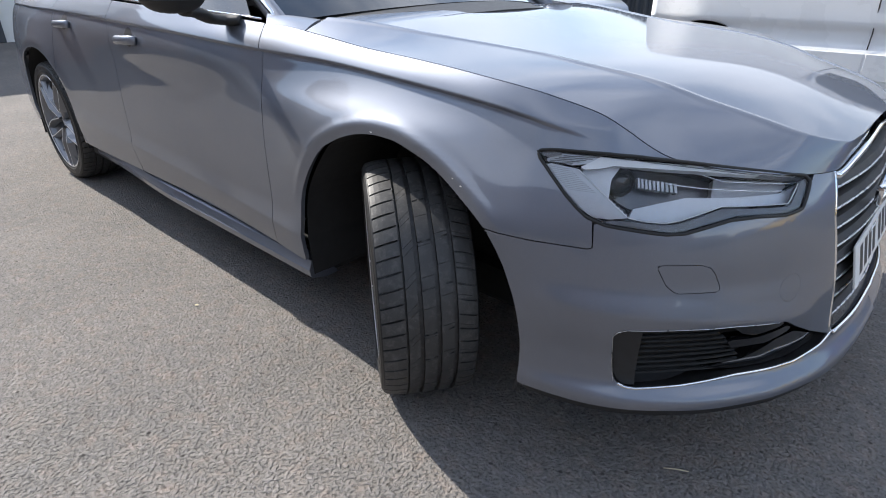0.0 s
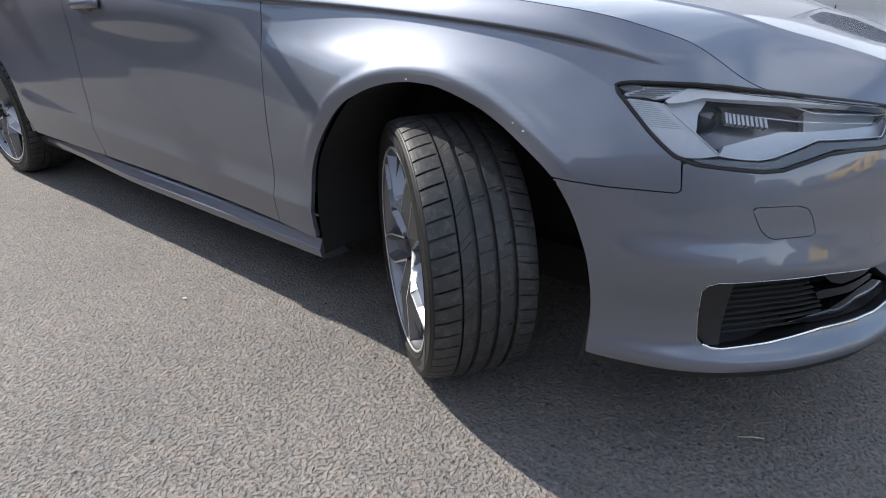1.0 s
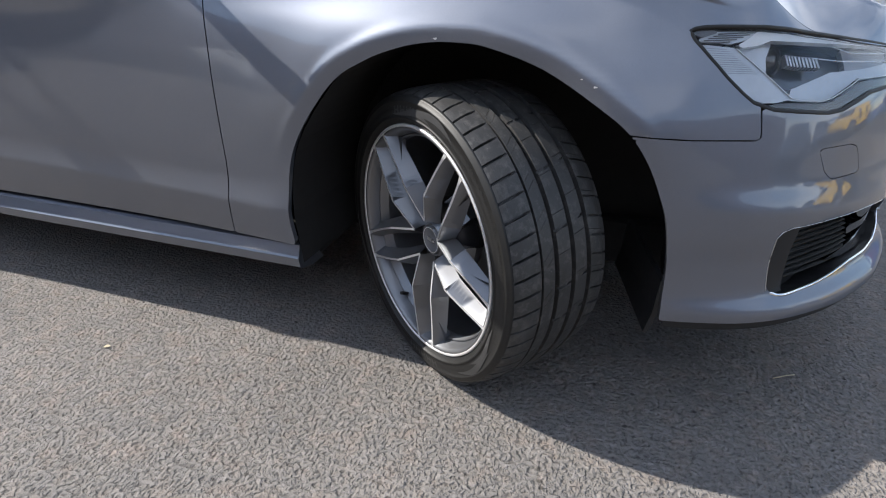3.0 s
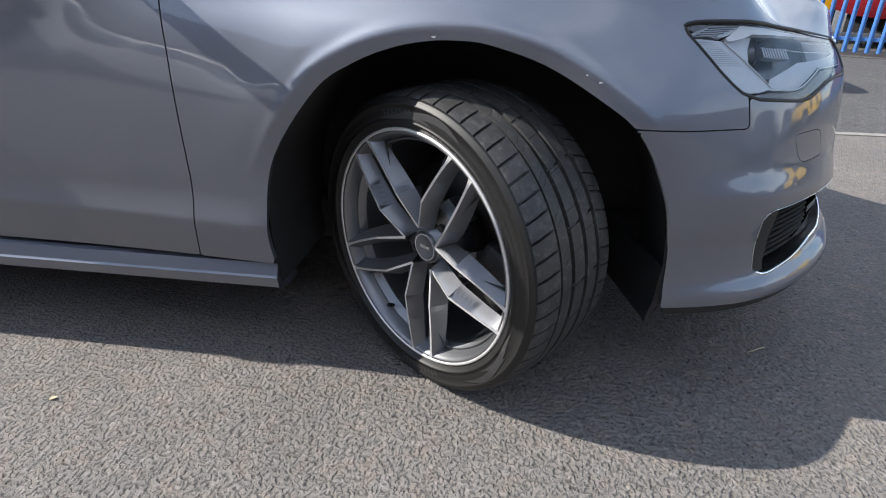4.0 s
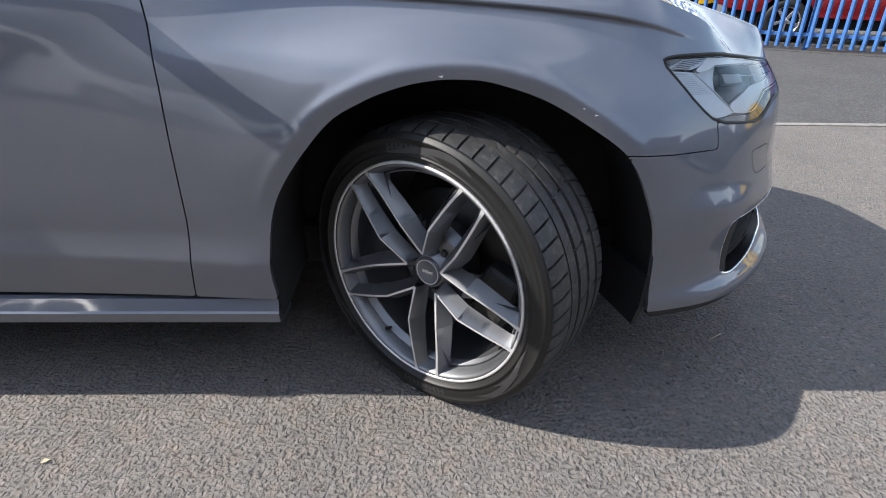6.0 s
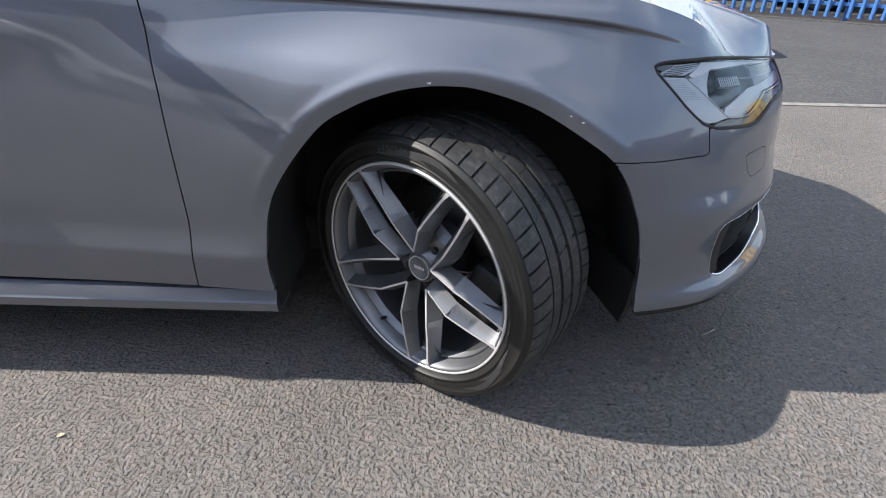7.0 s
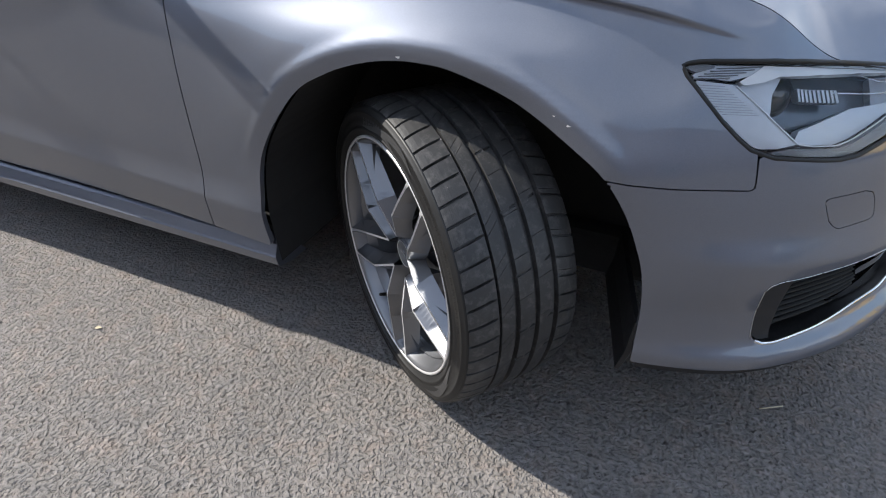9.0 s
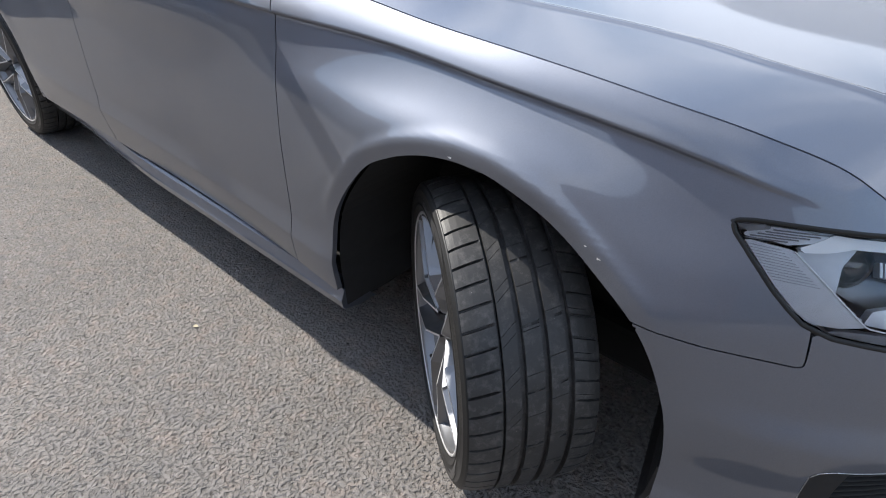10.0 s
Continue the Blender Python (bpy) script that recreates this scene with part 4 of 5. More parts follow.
def headlamp(side):
    """Clear lens over a deep dark housing with silver panels, a light strip and a toothed projector."""
    lens = panel("headlamp", shrink(LAMP, .0015), LENS, car, (), .008, side=side, gap=0, off=-.003, thick=0.0, label="clear headlamp with a white light strip and silver inner trim")
    lens.visible_shadow = False
    loop = on_skin(LAMP + LAMP[:1], -.0030, side, 260)[:-1]
    v, f = tube(loop, .0046, 8, .9, closed=True)
    mesh_object("seal", v, f, SEAL, lens)
    inner = shrink(LAMP, .006)
    a, b = on_skin(inner + inner[:1], -.006, side, 160), on_skin(inner + inner[:1], -.034, side, 160)
    mesh_object("lamp_wall", [p for pr in zip(a, b) for p in pr], [(2 * k, 2 * k + 1, 2 * k + 3, 2 * k + 2) for k in range(159)], SMOKE, lens)
    st = .006

    def piece(name, poly, off, mat, label="", thick=.02):
        return panel(name, poly, mat, lens, (), st, side=side, gap=0, off=off, thick=thick, label=label)
    panel("lamp_back", shrink(LAMP, -.004), BOWL, lens, (), .012, side=side, gap=0, off=-.115, thick=0)
    piece("lower_skirt", [(.497, .757), (.516, .737), (.554, .701), (.607, .675), (.683, .6765), (.764, .672), (.796, .675), (.891, .702), (1.055, .697), (1.113, .738), (1.136, .742),
                          (1.110, .712), (1.082, .684), (.926, .689), (.85, .672), (.79, .657), (.706, .664), (.607, .671), (.552, .704), (.500, .752)], -.009, SMOKE)
    piece("upper_skirt", [(.462, .790), (.474, .795), (.525, .797), (.653, .795), (.801, .780), (.94, .765), (1.084, .750), (1.14, .743), (1.112, .748), (1.016, .764), (.875, .776), (.738, .787), (.610, .7945), (.53, .7945), (.485, .784)], -.007, SMOKE)
    piece("ribbed_panel", [(.474, .776), (.556, .769), (.600, .740), (.645, .711), (.686, .684), (.645, .678), (.606, .678), (.575, .693), (.552, .710), (.532, .727), (.513, .745), (.490, .766)],
          -.014, REFLECTOR, "pale silver ribbed reflector panel")
    for k in range(12):
        u = k / 17
        bar_on_skin("rib", [(.486 + .085 * u, .769 - .062 * u), (.540 + .100 * u, .767 - .062 * u)], .0005, BEZEL, lens, -.0139, side, 8)
    piece("side_cheek", [(.560, .771), (.632, .784), (.664, .780), (.640, .757), (.637, .722), (.690, .688), (.686, .684), (.62, .728)], -.034, REFLECTOR)
    piece("silver_shelf", [(.688, .684), (.773, .677), (.804, .682), (.905, .711), (1.076, .704), (1.130, .738), (1.064, .727), (.942, .726), (.82, .727), (.76, .716), (.699, .703)], -.034, REFLECTOR)
    bar_on_skin("silver_edge", [(.558, .768), (.620, .727), (.685, .6835), (.720, .679), (.766, .6765), (.796, .681), (.891, .707), (1.056, .703), (1.106, .736)], .0013, DRL, lens, -.012, side, 80)
    piece("light_strip", [(.590, .7865), (.604, .794), (.738, .786), (.875, .775), (1.016, .763), (1.113, .753), (1.104, .7465), (1.012, .755), (.872, .766), (.736, .775), (.640, .779), (.605, .772), (.57, .768), (.555, .770)],
          -.010, DRL, "frosted white light strip")
    piece("fin_block", [(.474, .778), (.498, .791), (.522, .795), (.606, .7945), (.585, .782), (.545, .774), (.52, .777)], -.012, REFLECTOR)
    for k in range(5):
        z = .7925 - .0036 * k
        bar_on_skin("fin", [(.520 - .010 * k, z - .002), (.600 - .014 * k, z)], .0010, SMOKE, lens, -.0105, side, 8)
    q = on_skin([(.672, .757)], -.060, side)[0]
    nrm = Vector((.78, -.62 * side, .05)).normalized()
    rot = Vector((0, -1, 0)).rotation_difference(nrm).to_matrix().to_4x4()
    v, f = lathe([(.0, -.018), (.012, -.016), (.020, -.010), (.024, .0), (.027, .0), (.028, .02), (.02, .03)], 32)
    mesh_object("projector", v, f, WINDOW, lens, matrix=Matrix.Translation(q) @ rot)
    v, f = lathe([(.0265, -.004), (.0285, -.006), (.0305, .0), (.030, .012)], 32)
    mesh_object("projector_ring", v, f, GLOSS, lens, matrix=Matrix.Translation(q) @ rot)
    for k in range(10):
        s, top, low = .718 + .0098 * k, .767 - .0010 * k, .749 - .0010 * k
        face = [(s, top), (s + .0062, top), (s + .0050, low), (s - .0012, low)]
        a, b = on_skin(face, -.050, side), on_skin(face, -.066, side)
        mesh_object("tooth", np.vstack([a, b]), [(0, 1, 2, 3), (0, 4, 5, 1), (1, 5, 6, 2), (2, 6, 7, 3), (3, 7, 4, 0)], REFLECTOR, lens, smooth=False)
    bar_on_skin("divider", [(.78, .752), (.799, .750), (.863, .743), (1.077, .729)], .0013, CHROME, lens, -.030, side, 30)
    bar_on_skin("divider", [(.815, .778), (.838, .774), (.917, .754), (1.115, .739)], .0013, CHROME, lens, -.030, side, 30)
    piece("inner_blade", [(.905, .764), (.95, .760), (1.09, .747), (1.10, .738), (1.06, .729), (.942, .727), (.885, .728)], -.048, BEZEL)
    piece("inner_hood", [(.66, .790), (.80, .783), (.90, .770), (.90, .728), (.82, .728), (.70, .704), (.66, .72)], -.085, BOWL)


headlamp(1)
headlamp(-1)


def intake(side):
    duct = panel("air_intake", shrink(INTAKE, -.004), BLACK, car, (), .012, side=side, gap=0, off=-.07, thick=0, label="black lower air intake with thin slats")
    # side walls of the opening
    rim_pts = INTAKE + INTAKE[:1]
    a, b = on_skin(rim_pts, -.004, side, 120), on_skin(rim_pts, -.072, side, 120)
    vs = [p for pr in zip(a, b) for p in pr]
    mesh_object("intake_wall", vs, [(2 * k, 2 * k + 1, 2 * k + 3, 2 * k + 2) for k in range(119)], BLACK, duct)
    panel("end_block", [(.684, .424), (.69, .438), (.70, .444), (.745, .447), (.748, .300), (.722, .301), (.706, .310), (.697, .326)], BLACK, duct, (), .006, side=side, gap=0, off=-.010, thick=.03)
    for k in range(9):
        z = .317 + .0135 * k
        lo, hi = .742, 1.02 - .012 * k if k < 7 else .93
        bar_on_skin("slat", [(lo, z), ((lo + hi) / 2, z + .004), (hi, z + .004)], .0022, LINER, duct, -.026, side, 20, 2.6)
    # gloss black blades that sweep from the grille
    panel("upper_blade", [(.94, .443), (1.075, .436), (1.11, .415), (1.02, .402), (.985, .412)], GLOSS, duct, (), .008, side=side, gap=0, off=-.016, thick=.03)
    panel("centre_blade", [(.95, .395), (1.03, .392), (1.12, .405), (1.15, .392), (1.06, .372), (.97, .372)], GLOSS, duct, (), .008, side=side, gap=0, off=-.018, thick=.03)
    panel("lower_blade", [(.90, .325), (1.02, .338), (1.10, .372), (1.16, .378), (1.27, .342), (1.24, .330), (1.15, .317), (.98, .317)], GLOSS, duct, (), .008, side=side, gap=0, off=-.020, thick=.03)
    bar_on_skin("intake_trim", [(.697, .308), (.689, .358), (.6815, .427), (.690, .440), (.709, .447), (.817, .449), (.946, .449), (1.06, .440)], .0008, SATIN, duct, .0, side, 90)
    bar_on_skin("chrome_strip", [(.708, .3030), (.722, .2965), (.745, .2945), (.844, .2995), (.979, .3105), (1.15, .3105), (1.25, .3245), (1.30, .340)], .0042, CHROME, duct, -.001, side, 90, .8, "bright chrome strip round the intake")


intake(1)
intake(-1)


def grille():
    edge = np.array(GRILLE_EDGE)
    zs = np.linspace(.345, .742, 30)
    se = np.interp(zs, edge[::-1, 1], edge[::-1, 0])
    rows = []
    for s0, z in zip(se, zs):
        right = skin(np.linspace(s0, S_FRONT, 14), z) - (.055, 0, 0)
        rows.append(np.vstack([right, (right * (1, -1, 1))[::-1][1:]]))
    P = np.array(rows)
    nj = P.shape[1]
    back = mesh_object("grille", P.reshape(-1, 3), [(i * nj + j, i * nj + j + 1, (i + 1) * nj + j + 1, (i + 1) * nj + j) for i in range(29) for j in range(nj - 1)], LINER, car, "black radiator grille with bright-edged slats")
    for k in range(8):
        z = .378 + .0465 * k
        s0 = float(np.interp(z, edge[::-1, 1], edge[::-1, 0])) + .006
        right = skin(np.linspace(s0, S_FRONT, 16), z) - (.010, 0, 0)
        line = np.vstack([right, (right * (1, -1, 1))[::-1][1:]])
        n = len(line)
        # a blade: bright front edge, body sloping back
        prof = [(-.004, -.004), (.0015, -.002), (-.010, .017), (-.036, .022), (-.038, .000)]
        vs = [(p[0] + dx, p[1], p[2] + dz) for p in line for dx, dz in prof]
        fs = [(i * 5 + j, i * 5 + (j + 1) % 5, (i + 1) * 5 + (j + 1) % 5, (i + 1) * 5 + j) for i in range(n - 1) for j in range(5)]
        mesh_object("grille_slat", vs, fs, BLACK, back, smooth=False)
        v, f = tube([(p[0] + .001, p[1], p[2] - .001) for p in line], .0030, 6)
        mesh_object("slat_edge", v, f, SATIN, back, "bright slat edge")
    for side in (1, -1):
        v, f = tube(on_skin(GRILLE_EDGE, -.003, side, 50), .0062, 8, .8)
        mesh_object("grille_frame", v, f, CHROME, back, "chrome grille surround")
    s = np.linspace(1.232, S_FRONT, 30)
    right = skin(s, top_z(s) - .010) + (.001, 0, 0)
    v, f = tube(np.vstack([right, (right * (1, -1, 1))[::-1][1:]]), .0095, 8, .8)
    mesh_object("grille_frame", v, f, CHROME, back, "chrome grille surround")
    s = np.linspace(1.30, S_FRONT, 20)
    right = skin(s, .341) + (.003, 0, 0)
    v, f = tube(np.vstack([right, (right * (1, -1, 1))[::-1][1:]]), .007, 8, .8)
    mesh_object("grille_frame", v, f, CHROME, back, "chrome grille surround")
    v, f = tube([(.985, .165 * math.cos(a), .655 + .06 * math.sin(a)) for a in np.linspace(0, 2 * math.pi, 61)[:-1]], .008, 8, closed=True)
    mesh_object("badge", v, f, CHROME, back, "plain chrome oval badge")
    lean = pose(1.010, 0, .431, 0, -14, 0)
    part("number_plate", box_bm(-.006, 0, -.26, .26, 0, .111, .002), PLATE, back, "white plate with dark bars", matrix=lean)
    for k in range(7):
        y = -.205 + .062 * k + (.03 if k > 3 else 0)
        part("plate_bar", box_bm(-.001, .0006, y, y + .038, .018, .093), INK, back, matrix=lean)


grille()


def mirror(side):
    """Door mirror: a rounded housing out on a low flat foot."""
    c = Vector((-.715, -1.050 * side, 1.086))
    vs, fs, nu, nv = [], [], 32, 18
    e = lambda t, p: math.copysign(abs(t) ** p, t)
    for i in range(nu):
        a = 2 * math.pi * i / nu
        for j in range(nv):
            b = -math.pi / 2 + math.pi * (j + .5) / nv
            x = .074 * e(math.cos(b), .75) * e(math.cos(a), .8)
            y = .093 * e(math.cos(b), .70) * e(math.sin(a), .7)
            z = .068 * e(math.sin(b), .8)
            x = x if x > 0 else x * .55
            z *= 1 - .14 * (y / .093) ** 2
            vs.append((c.x + x + .09 * side * y, c.y + y, c.z + z))
    for i in range(nu):
        k = (i + 1) % nu
        fs += [(i * nv + j, k * nv + j, k * nv + j + 1, i * nv + j + 1) for j in range(nv - 1)]
    fs += [tuple(i * nv for i in range(nu))[::-1], tuple(i * nv + nv - 1 for i in range(nu))]
    top = mesh_object("door_mirror", vs, fs, PAINT, car, "grey door mirror with a black underside")
    lv = [((v[0] - c.x) * 1.012 + c.x, (v[1] - c.y) * 1.012 + c.y, min(v[2], c.z - .030) - .001) for v in vs]
    mesh_object("mirror_base", lv, fs, BLACK, top, "black mirror underside")
    foot = spline([(-.712, -1.02 * side, 1.024), (-.722, -.975 * side, 1.016), (-.735, -.935 * side, .999), (-.735, -.885 * side, .991), (-.70, -.845 * side, .990)], 24)
    v, f = tube([tuple(p) for p in foot], .0165, 14, 2.1)
    mesh_object("mirror_arm", v, f, BLACK, top)
    part("mirror_glass", box_bm(c.x - .047, c.x - .042, c.y - .066, c.y + .066, c.z - .045, c.z + .045, .002), CHROME, top)


mirror(1)
mirror(-1)


def door_handle(x, z, side):
    """Grip bar standing off the door; a black disc paints its recess's shade."""
    y = float(skin(x, z)[1])
    pts = [(x + .088, y - .004, z + .004), (x + .072, y - .020, z + .006), (x + .03, y - .027, z + .004), (x - .04, y - .027, z), (x - .078, y - .020, z - .004), (x - .092, y - .004, z - .006)]
    v, f = tube([tuple(p) for p in spline([(a, b * side, c) for a, b, c in pts], 24)], .018, 10, .7)
    h = mesh_object("door_handle", v, f, PAINT, car)
    q = spline([(a, (b - .008) * side, c - .004) for a, b, c in pts[1:-1]], 20)
    v, f = tube([tuple(p) for p in q], .006, 8, .6)
    mesh_object("handle_trim", v, f, CHROME, h, "bright handle strip")
    # a black disc just proud of the skin stands for shade in the dish
    vs, fs = [(x + .01, y * side - .0006 * side, z + .016)], []
    for k in range(28):
        a = 2 * math.pi * k / 28
        xx, zz = x + .005 + .042 * math.cos(a), z + .012 + .036 * math.sin(a)
        vs.append((xx, (float(skin(xx, zz)[1]) - .0012) * side, zz))
    fs = [(0, 1 + k, 1 + (k + 1) % 28) for k in range(28)]
    mesh_object("handle_recess_shade", vs, fs, BLACK, h, "black disc painted as the shade in the recess behind the grip")


for sd in (1, -1):
    door_handle(-1.47, .880, sd)
    door_handle(-2.31, .892, sd)


def mud_flap(side):
    """Dark flexible lip at the back of the front bumper, and the end of the sill."""
    bm = bmesh.new()
    y0, y1 = -.906 * side, -.60 * side
    pts = [(.482, .33), (.477, .252), (.464, .203), (.456, .205), (.467, .254), (.472, .33)]
    a = [bm.verts.new((x, y0, z)) for x, z in pts]
    b = [bm.verts.new((x - .075, y1, z)) for x, z in pts]
    bm.faces.new(a), bm.faces.new(b[::-1])
    for k in range(6):
        bm.faces.new((a[k], a[(k + 1) % 6], b[(k + 1) % 6], b[k]))
    part("air_deflector", bm, BLACK, car, "black rubber lip behind the bumper")


mud_flap(1)
mud_flap(-1)


def lip_spot(sp, z, size, turn):
    """A small pale spot laid just off the skin of the arch lip."""
    p = on_skin([(sp, z), (sp + .004, z), (sp, z + .004)], .0004)
    u, w = Vector(p[1] - p[0]).normalized(), Vector(p[2] - p[0]).normalized()
    vs = [Vector(p[0]) + (u * math.cos(a + turn) * size + w * math.sin(a + turn) * size * .45) * (1 + .3 * math.sin(3 * a)) for a in np.linspace(0, 2 * math.pi, 11)[:-1]]
    mesh_object("pale_spot", vs, [tuple(range(10))], PLATE, car, "small pale spot on the arch lip", smooth=False)


for spot_at in ((.0, .7695, .0042, .3), (.3, .7010, .0036, -.6), (.275, .7130, .0024, .1)):
    lip_spot(*spot_at)


# ---- things round the yard ----
def round_poly(poly, times=2):
    """Corner cutting: rounds the corners of a closed polygon."""
    p = [tuple(q) for q in poly]
    for _ in range(times):
        out = []
        for a, b in zip(p, p[1:] + p[:1]):
            out += [(a[0] * .78 + b[0] * .22, a[1] * .78 + b[1] * .22), (a[0] * .22 + b[0] * .78, a[1] * .22 + b[1] * .78)]
        p = out
    return p


def road_wheel(parent, x, y, r, width, side, rim_mat):
    """A plain road wheel of a parked vehicle, outer face towards side."""
    m = Matrix.Translation((x, y, r)) @ Matrix.Diagonal((1, side, 1, 1))
    h = width / 2
    v, f = lathe([(r * .66, -h * .9), (r * .74, -h), (r * .92, -h * .98), (r * .985, -h * .8), (r, 0), (r * .985, h * .8), (r * .8, h), (r * .66, h * .8)], 40)
    w = mesh_object("wheel", v, f, SIDEWALL, parent, matrix=m)
    v, f = lathe([(r * .67, -h * .86), (r * .62, -h * .84), (r * .60, -h * .3), (r * .58, h * .5)], 40)
    mesh_object("rim", v, f, SATIN, w)
    for k in range(5):
        a = 2 * math.pi * k / 5 + .3
        bm = box_bm(r * .08, r * .63, -h * .80, -h * .45, -r * .075, r * .075, r * .02)
        part("spoke", bm, rim_mat, w, matrix=Matrix.Rotation(a, 4, "Y"))
    v, f = lathe([(0, -h * .86), (r * .13, -h * .82), (r * .17, -h * .5)], 20)
    mesh_object("hub", v, f, rim_mat, w)
    v, f = lathe([(0, 0), (r * .6, 0)], 24)
    mesh_object("brake", v, f, LINER, w)


def vehicle(name, label, outline, half, profile, windows, axles, r, mat, m, sill=.30, trim=None, rims=None, screens=(), step=.05, group=""):
    """A parked vehicle from its side outline (x, z), half width, height-to-inset profile, window polygons and axle places."""
    top = empty(name, label, name.split("_")[-1], m, group)
    outline = round_poly(outline, 2)
    a = np.array(outline)
    zs = sorted(profile)

    def width(z):
        return half - pchip(zs, [profile[k] for k in zs], z)
    xs = np.arange(a[:, 0].min() - step, a[:, 0].max() + step, step)
    zz = np.arange(a[:, 1].min() - step, a[:, 1].max() + step, step * .6)
    X, Z = np.meshgrid(xs, zz, indexing="ij")
    fld = sdf(outline, X, Z)
    for ax in axles:
        fld = np.minimum(fld, np.hypot(X - ax, Z - r * 1.0) - r * 1.20)
    ends = smooth(a[:, 0].min(), a[:, 0].min() + .5, X) * smooth(a[:, 0].max(), a[:, 0].max() - .5, X)
    Y = width(Z) - .10 * (1 - ends)
    for sd in (1, -1):
        v, f = clip_grid(np.stack([X, -Y * sd, Z], -1), fld)
        v, f = shell(v, f, .05, flip=sd < 0)
        mesh_object("body_side", v, f, mat, top)
        for win in windows:
            w = round_poly(win, 1)
            b = np.array(w)
            wx, wz = np.meshgrid(np.linspace(b[:, 0].min(), b[:, 0].max(), 24), np.linspace(b[:, 1].min(), b[:, 1].max(), 14), indexing="ij")
            e2 = smooth(a[:, 0].min(), a[:, 0].min() + .5, wx) * smooth(a[:, 0].max(), a[:, 0].max() - .5, wx)
            v, f = clip_grid(np.stack([wx, -(width(wz) - .10 * (1 - e2) + .004) * sd, wz], -1), sdf(w, wx, wz))
            v, f = shell(v, f, .006, flip=sd < 0)
            mesh_object("window", v, f, WINDOW, top)
        if trim:
            for x0, x1, z0, z1 in trim:
                yy = (half + .006) * -sd
                part("side_trim", box_bm(x0, x1, min(yy, yy + .02 * sd), max(yy, yy + .02 * sd), z0, z1, .006), SMOKE if mat is not WHITE else WHITE, top)
        for ax in axles:
            road_wheel(top, ax, -(half - .13) * sd, r, .21, sd, rims or SATIN)
            v, f = lathe([(r * 1.215, -.02), (r * 1.215, .30), (.0, .30)], 36)
            mesh_object("arch_liner", v, f, LINER, top, matrix=Matrix.Translation((ax, -(half - .03) * sd, r)) @ Matrix.Diagonal((1, sd, 1, 1)))
    # roof, bonnet, ends: one strip across along the outline
    rows = []
    up = [p for p in outline + outline[:1]]
    w = np.linspace(-1, 1, 13)
    for x, z in up:
        e = smooth(a[:, 0].min(), a[:, 0].min() + .5, x) * smooth(a[:, 0].max(), a[:, 0].max() - .5, x)
        y = float(width(z)) - .10 * (1 - float(e))
        rows.append([(x + .05 * (1 - q * q) * (1 if x > a[:, 0].mean() else -1) * (1 - float(e)), y * q, z + (.03 * (1 - q * q) if z > .8 else 0)) for q in w])
    P = np.array(rows)
    mesh_object("body_shell", P.reshape(-1, 3), [(i * 13 + j, (i + 1) * 13 + j, (i + 1) * 13 + j + 1, i * 13 + j + 1) for i in range(len(P) - 1) for j in range(12)], mat, top)
    for x0, z0, x1, z1 in screens:
        rr = []
        for k in np.linspace(0, 1, 8):
            z = z0 + (z1 - z0) * k
            rr.append([(x0 + (x1 - x0) * k + (.02 if x0 > x1 else -.02), (float(width(z)) - .12) * q, z + .03 * (1 - q * q) + .012) for q in w])
        Q = np.array(rr)
        mesh_object("screen", Q.reshape(-1, 3), [(i * 13 + j, (i + 1) * 13 + j, (i + 1) * 13 + j + 1, i * 13 + j + 1) for i in range(7) for j in range(12)], WINDOW, top)
    part("underside", box_bm(a[:, 0].min() + .2, a[:, 0].max() - .2, -half + .15, half - .15, .22, .5), LINER, top)
    return top


SEDAN = [(-2.2, .30), (2.15, .26), (2.25, .55), (2.15, .74), (1.25, .96), (.55, 1.36), (-.1, 1.45), (-1.0, 1.40), (-1.75, 1.03), (-2.2, .98), (-2.28, .6)]
SEDAN_IN = {.2: .05, .4: .01, .6: 0.0, .85: .02, .97: .06, 1.2: .19, 1.45: .34}
SEDAN_WIN = [[(1.12, .98), (.50, 1.33), (-.25, 1.38), (-.25, .97)], [(-.32, .97), (-.32, 1.38), (-.95, 1.35), (-1.5, 1.02)]]
SEDAN_SCR = ((1.28, .97, .58, 1.36), (-1.75, 1.05, -1.02, 1.40))

VAN = [(-1.92, .42), (1.5, .34), (1.6, .62), (1.5, .88), (.85, 1.08), (.35, 1.70), (.0, 1.84), (-1.6, 1.86), (-1.92, 1.76), (-1.94, .8)]
VAN_IN = {.3: .03, .45: 0.0, .62: 0.0, .66: .025, .75: .030, .80: .004, 1.0: .012, 1.3: .06, 1.85: .16}
van = vehicle("van", "small white panel van parked beside the grey car", VAN, .92, VAN_IN, [[(.68, 1.12), (.32, 1.62), (-.2, 1.68), (-.2, 1.10)]], (-1.42, .92), .355, WHITE,
              pose(.67, 4.32, 0), trim=((-1.02, -.25, .43, .615), (-.238, .30, .43, .615), (.312, .42, .43, .615)), screens=((.85, 1.10, .37, 1.68),))
for x in (-.24, .31):
    v, f = tube([(x, -.921, .64), (x, -.905, .75), (x - .01, -.915, 1.0), (x - .02, -.86, 1.3), (x - .02, -.79, 1.75)], .004, 6)
    mesh_object("door_gap", v, f, SEAL, van)

SILVER = paint_mat("silver_paint", (0.55, 0.56, 0.57))
vehicle("silver_car", "silver saloon parked by the corrugated fence", SEDAN, .90, SEDAN_IN, SEDAN_WIN, (1.38, -1.32), .32, SILVER, pose(-5.5, 6.6, 0, 0, 0, -8), screens=SEDAN_SCR)

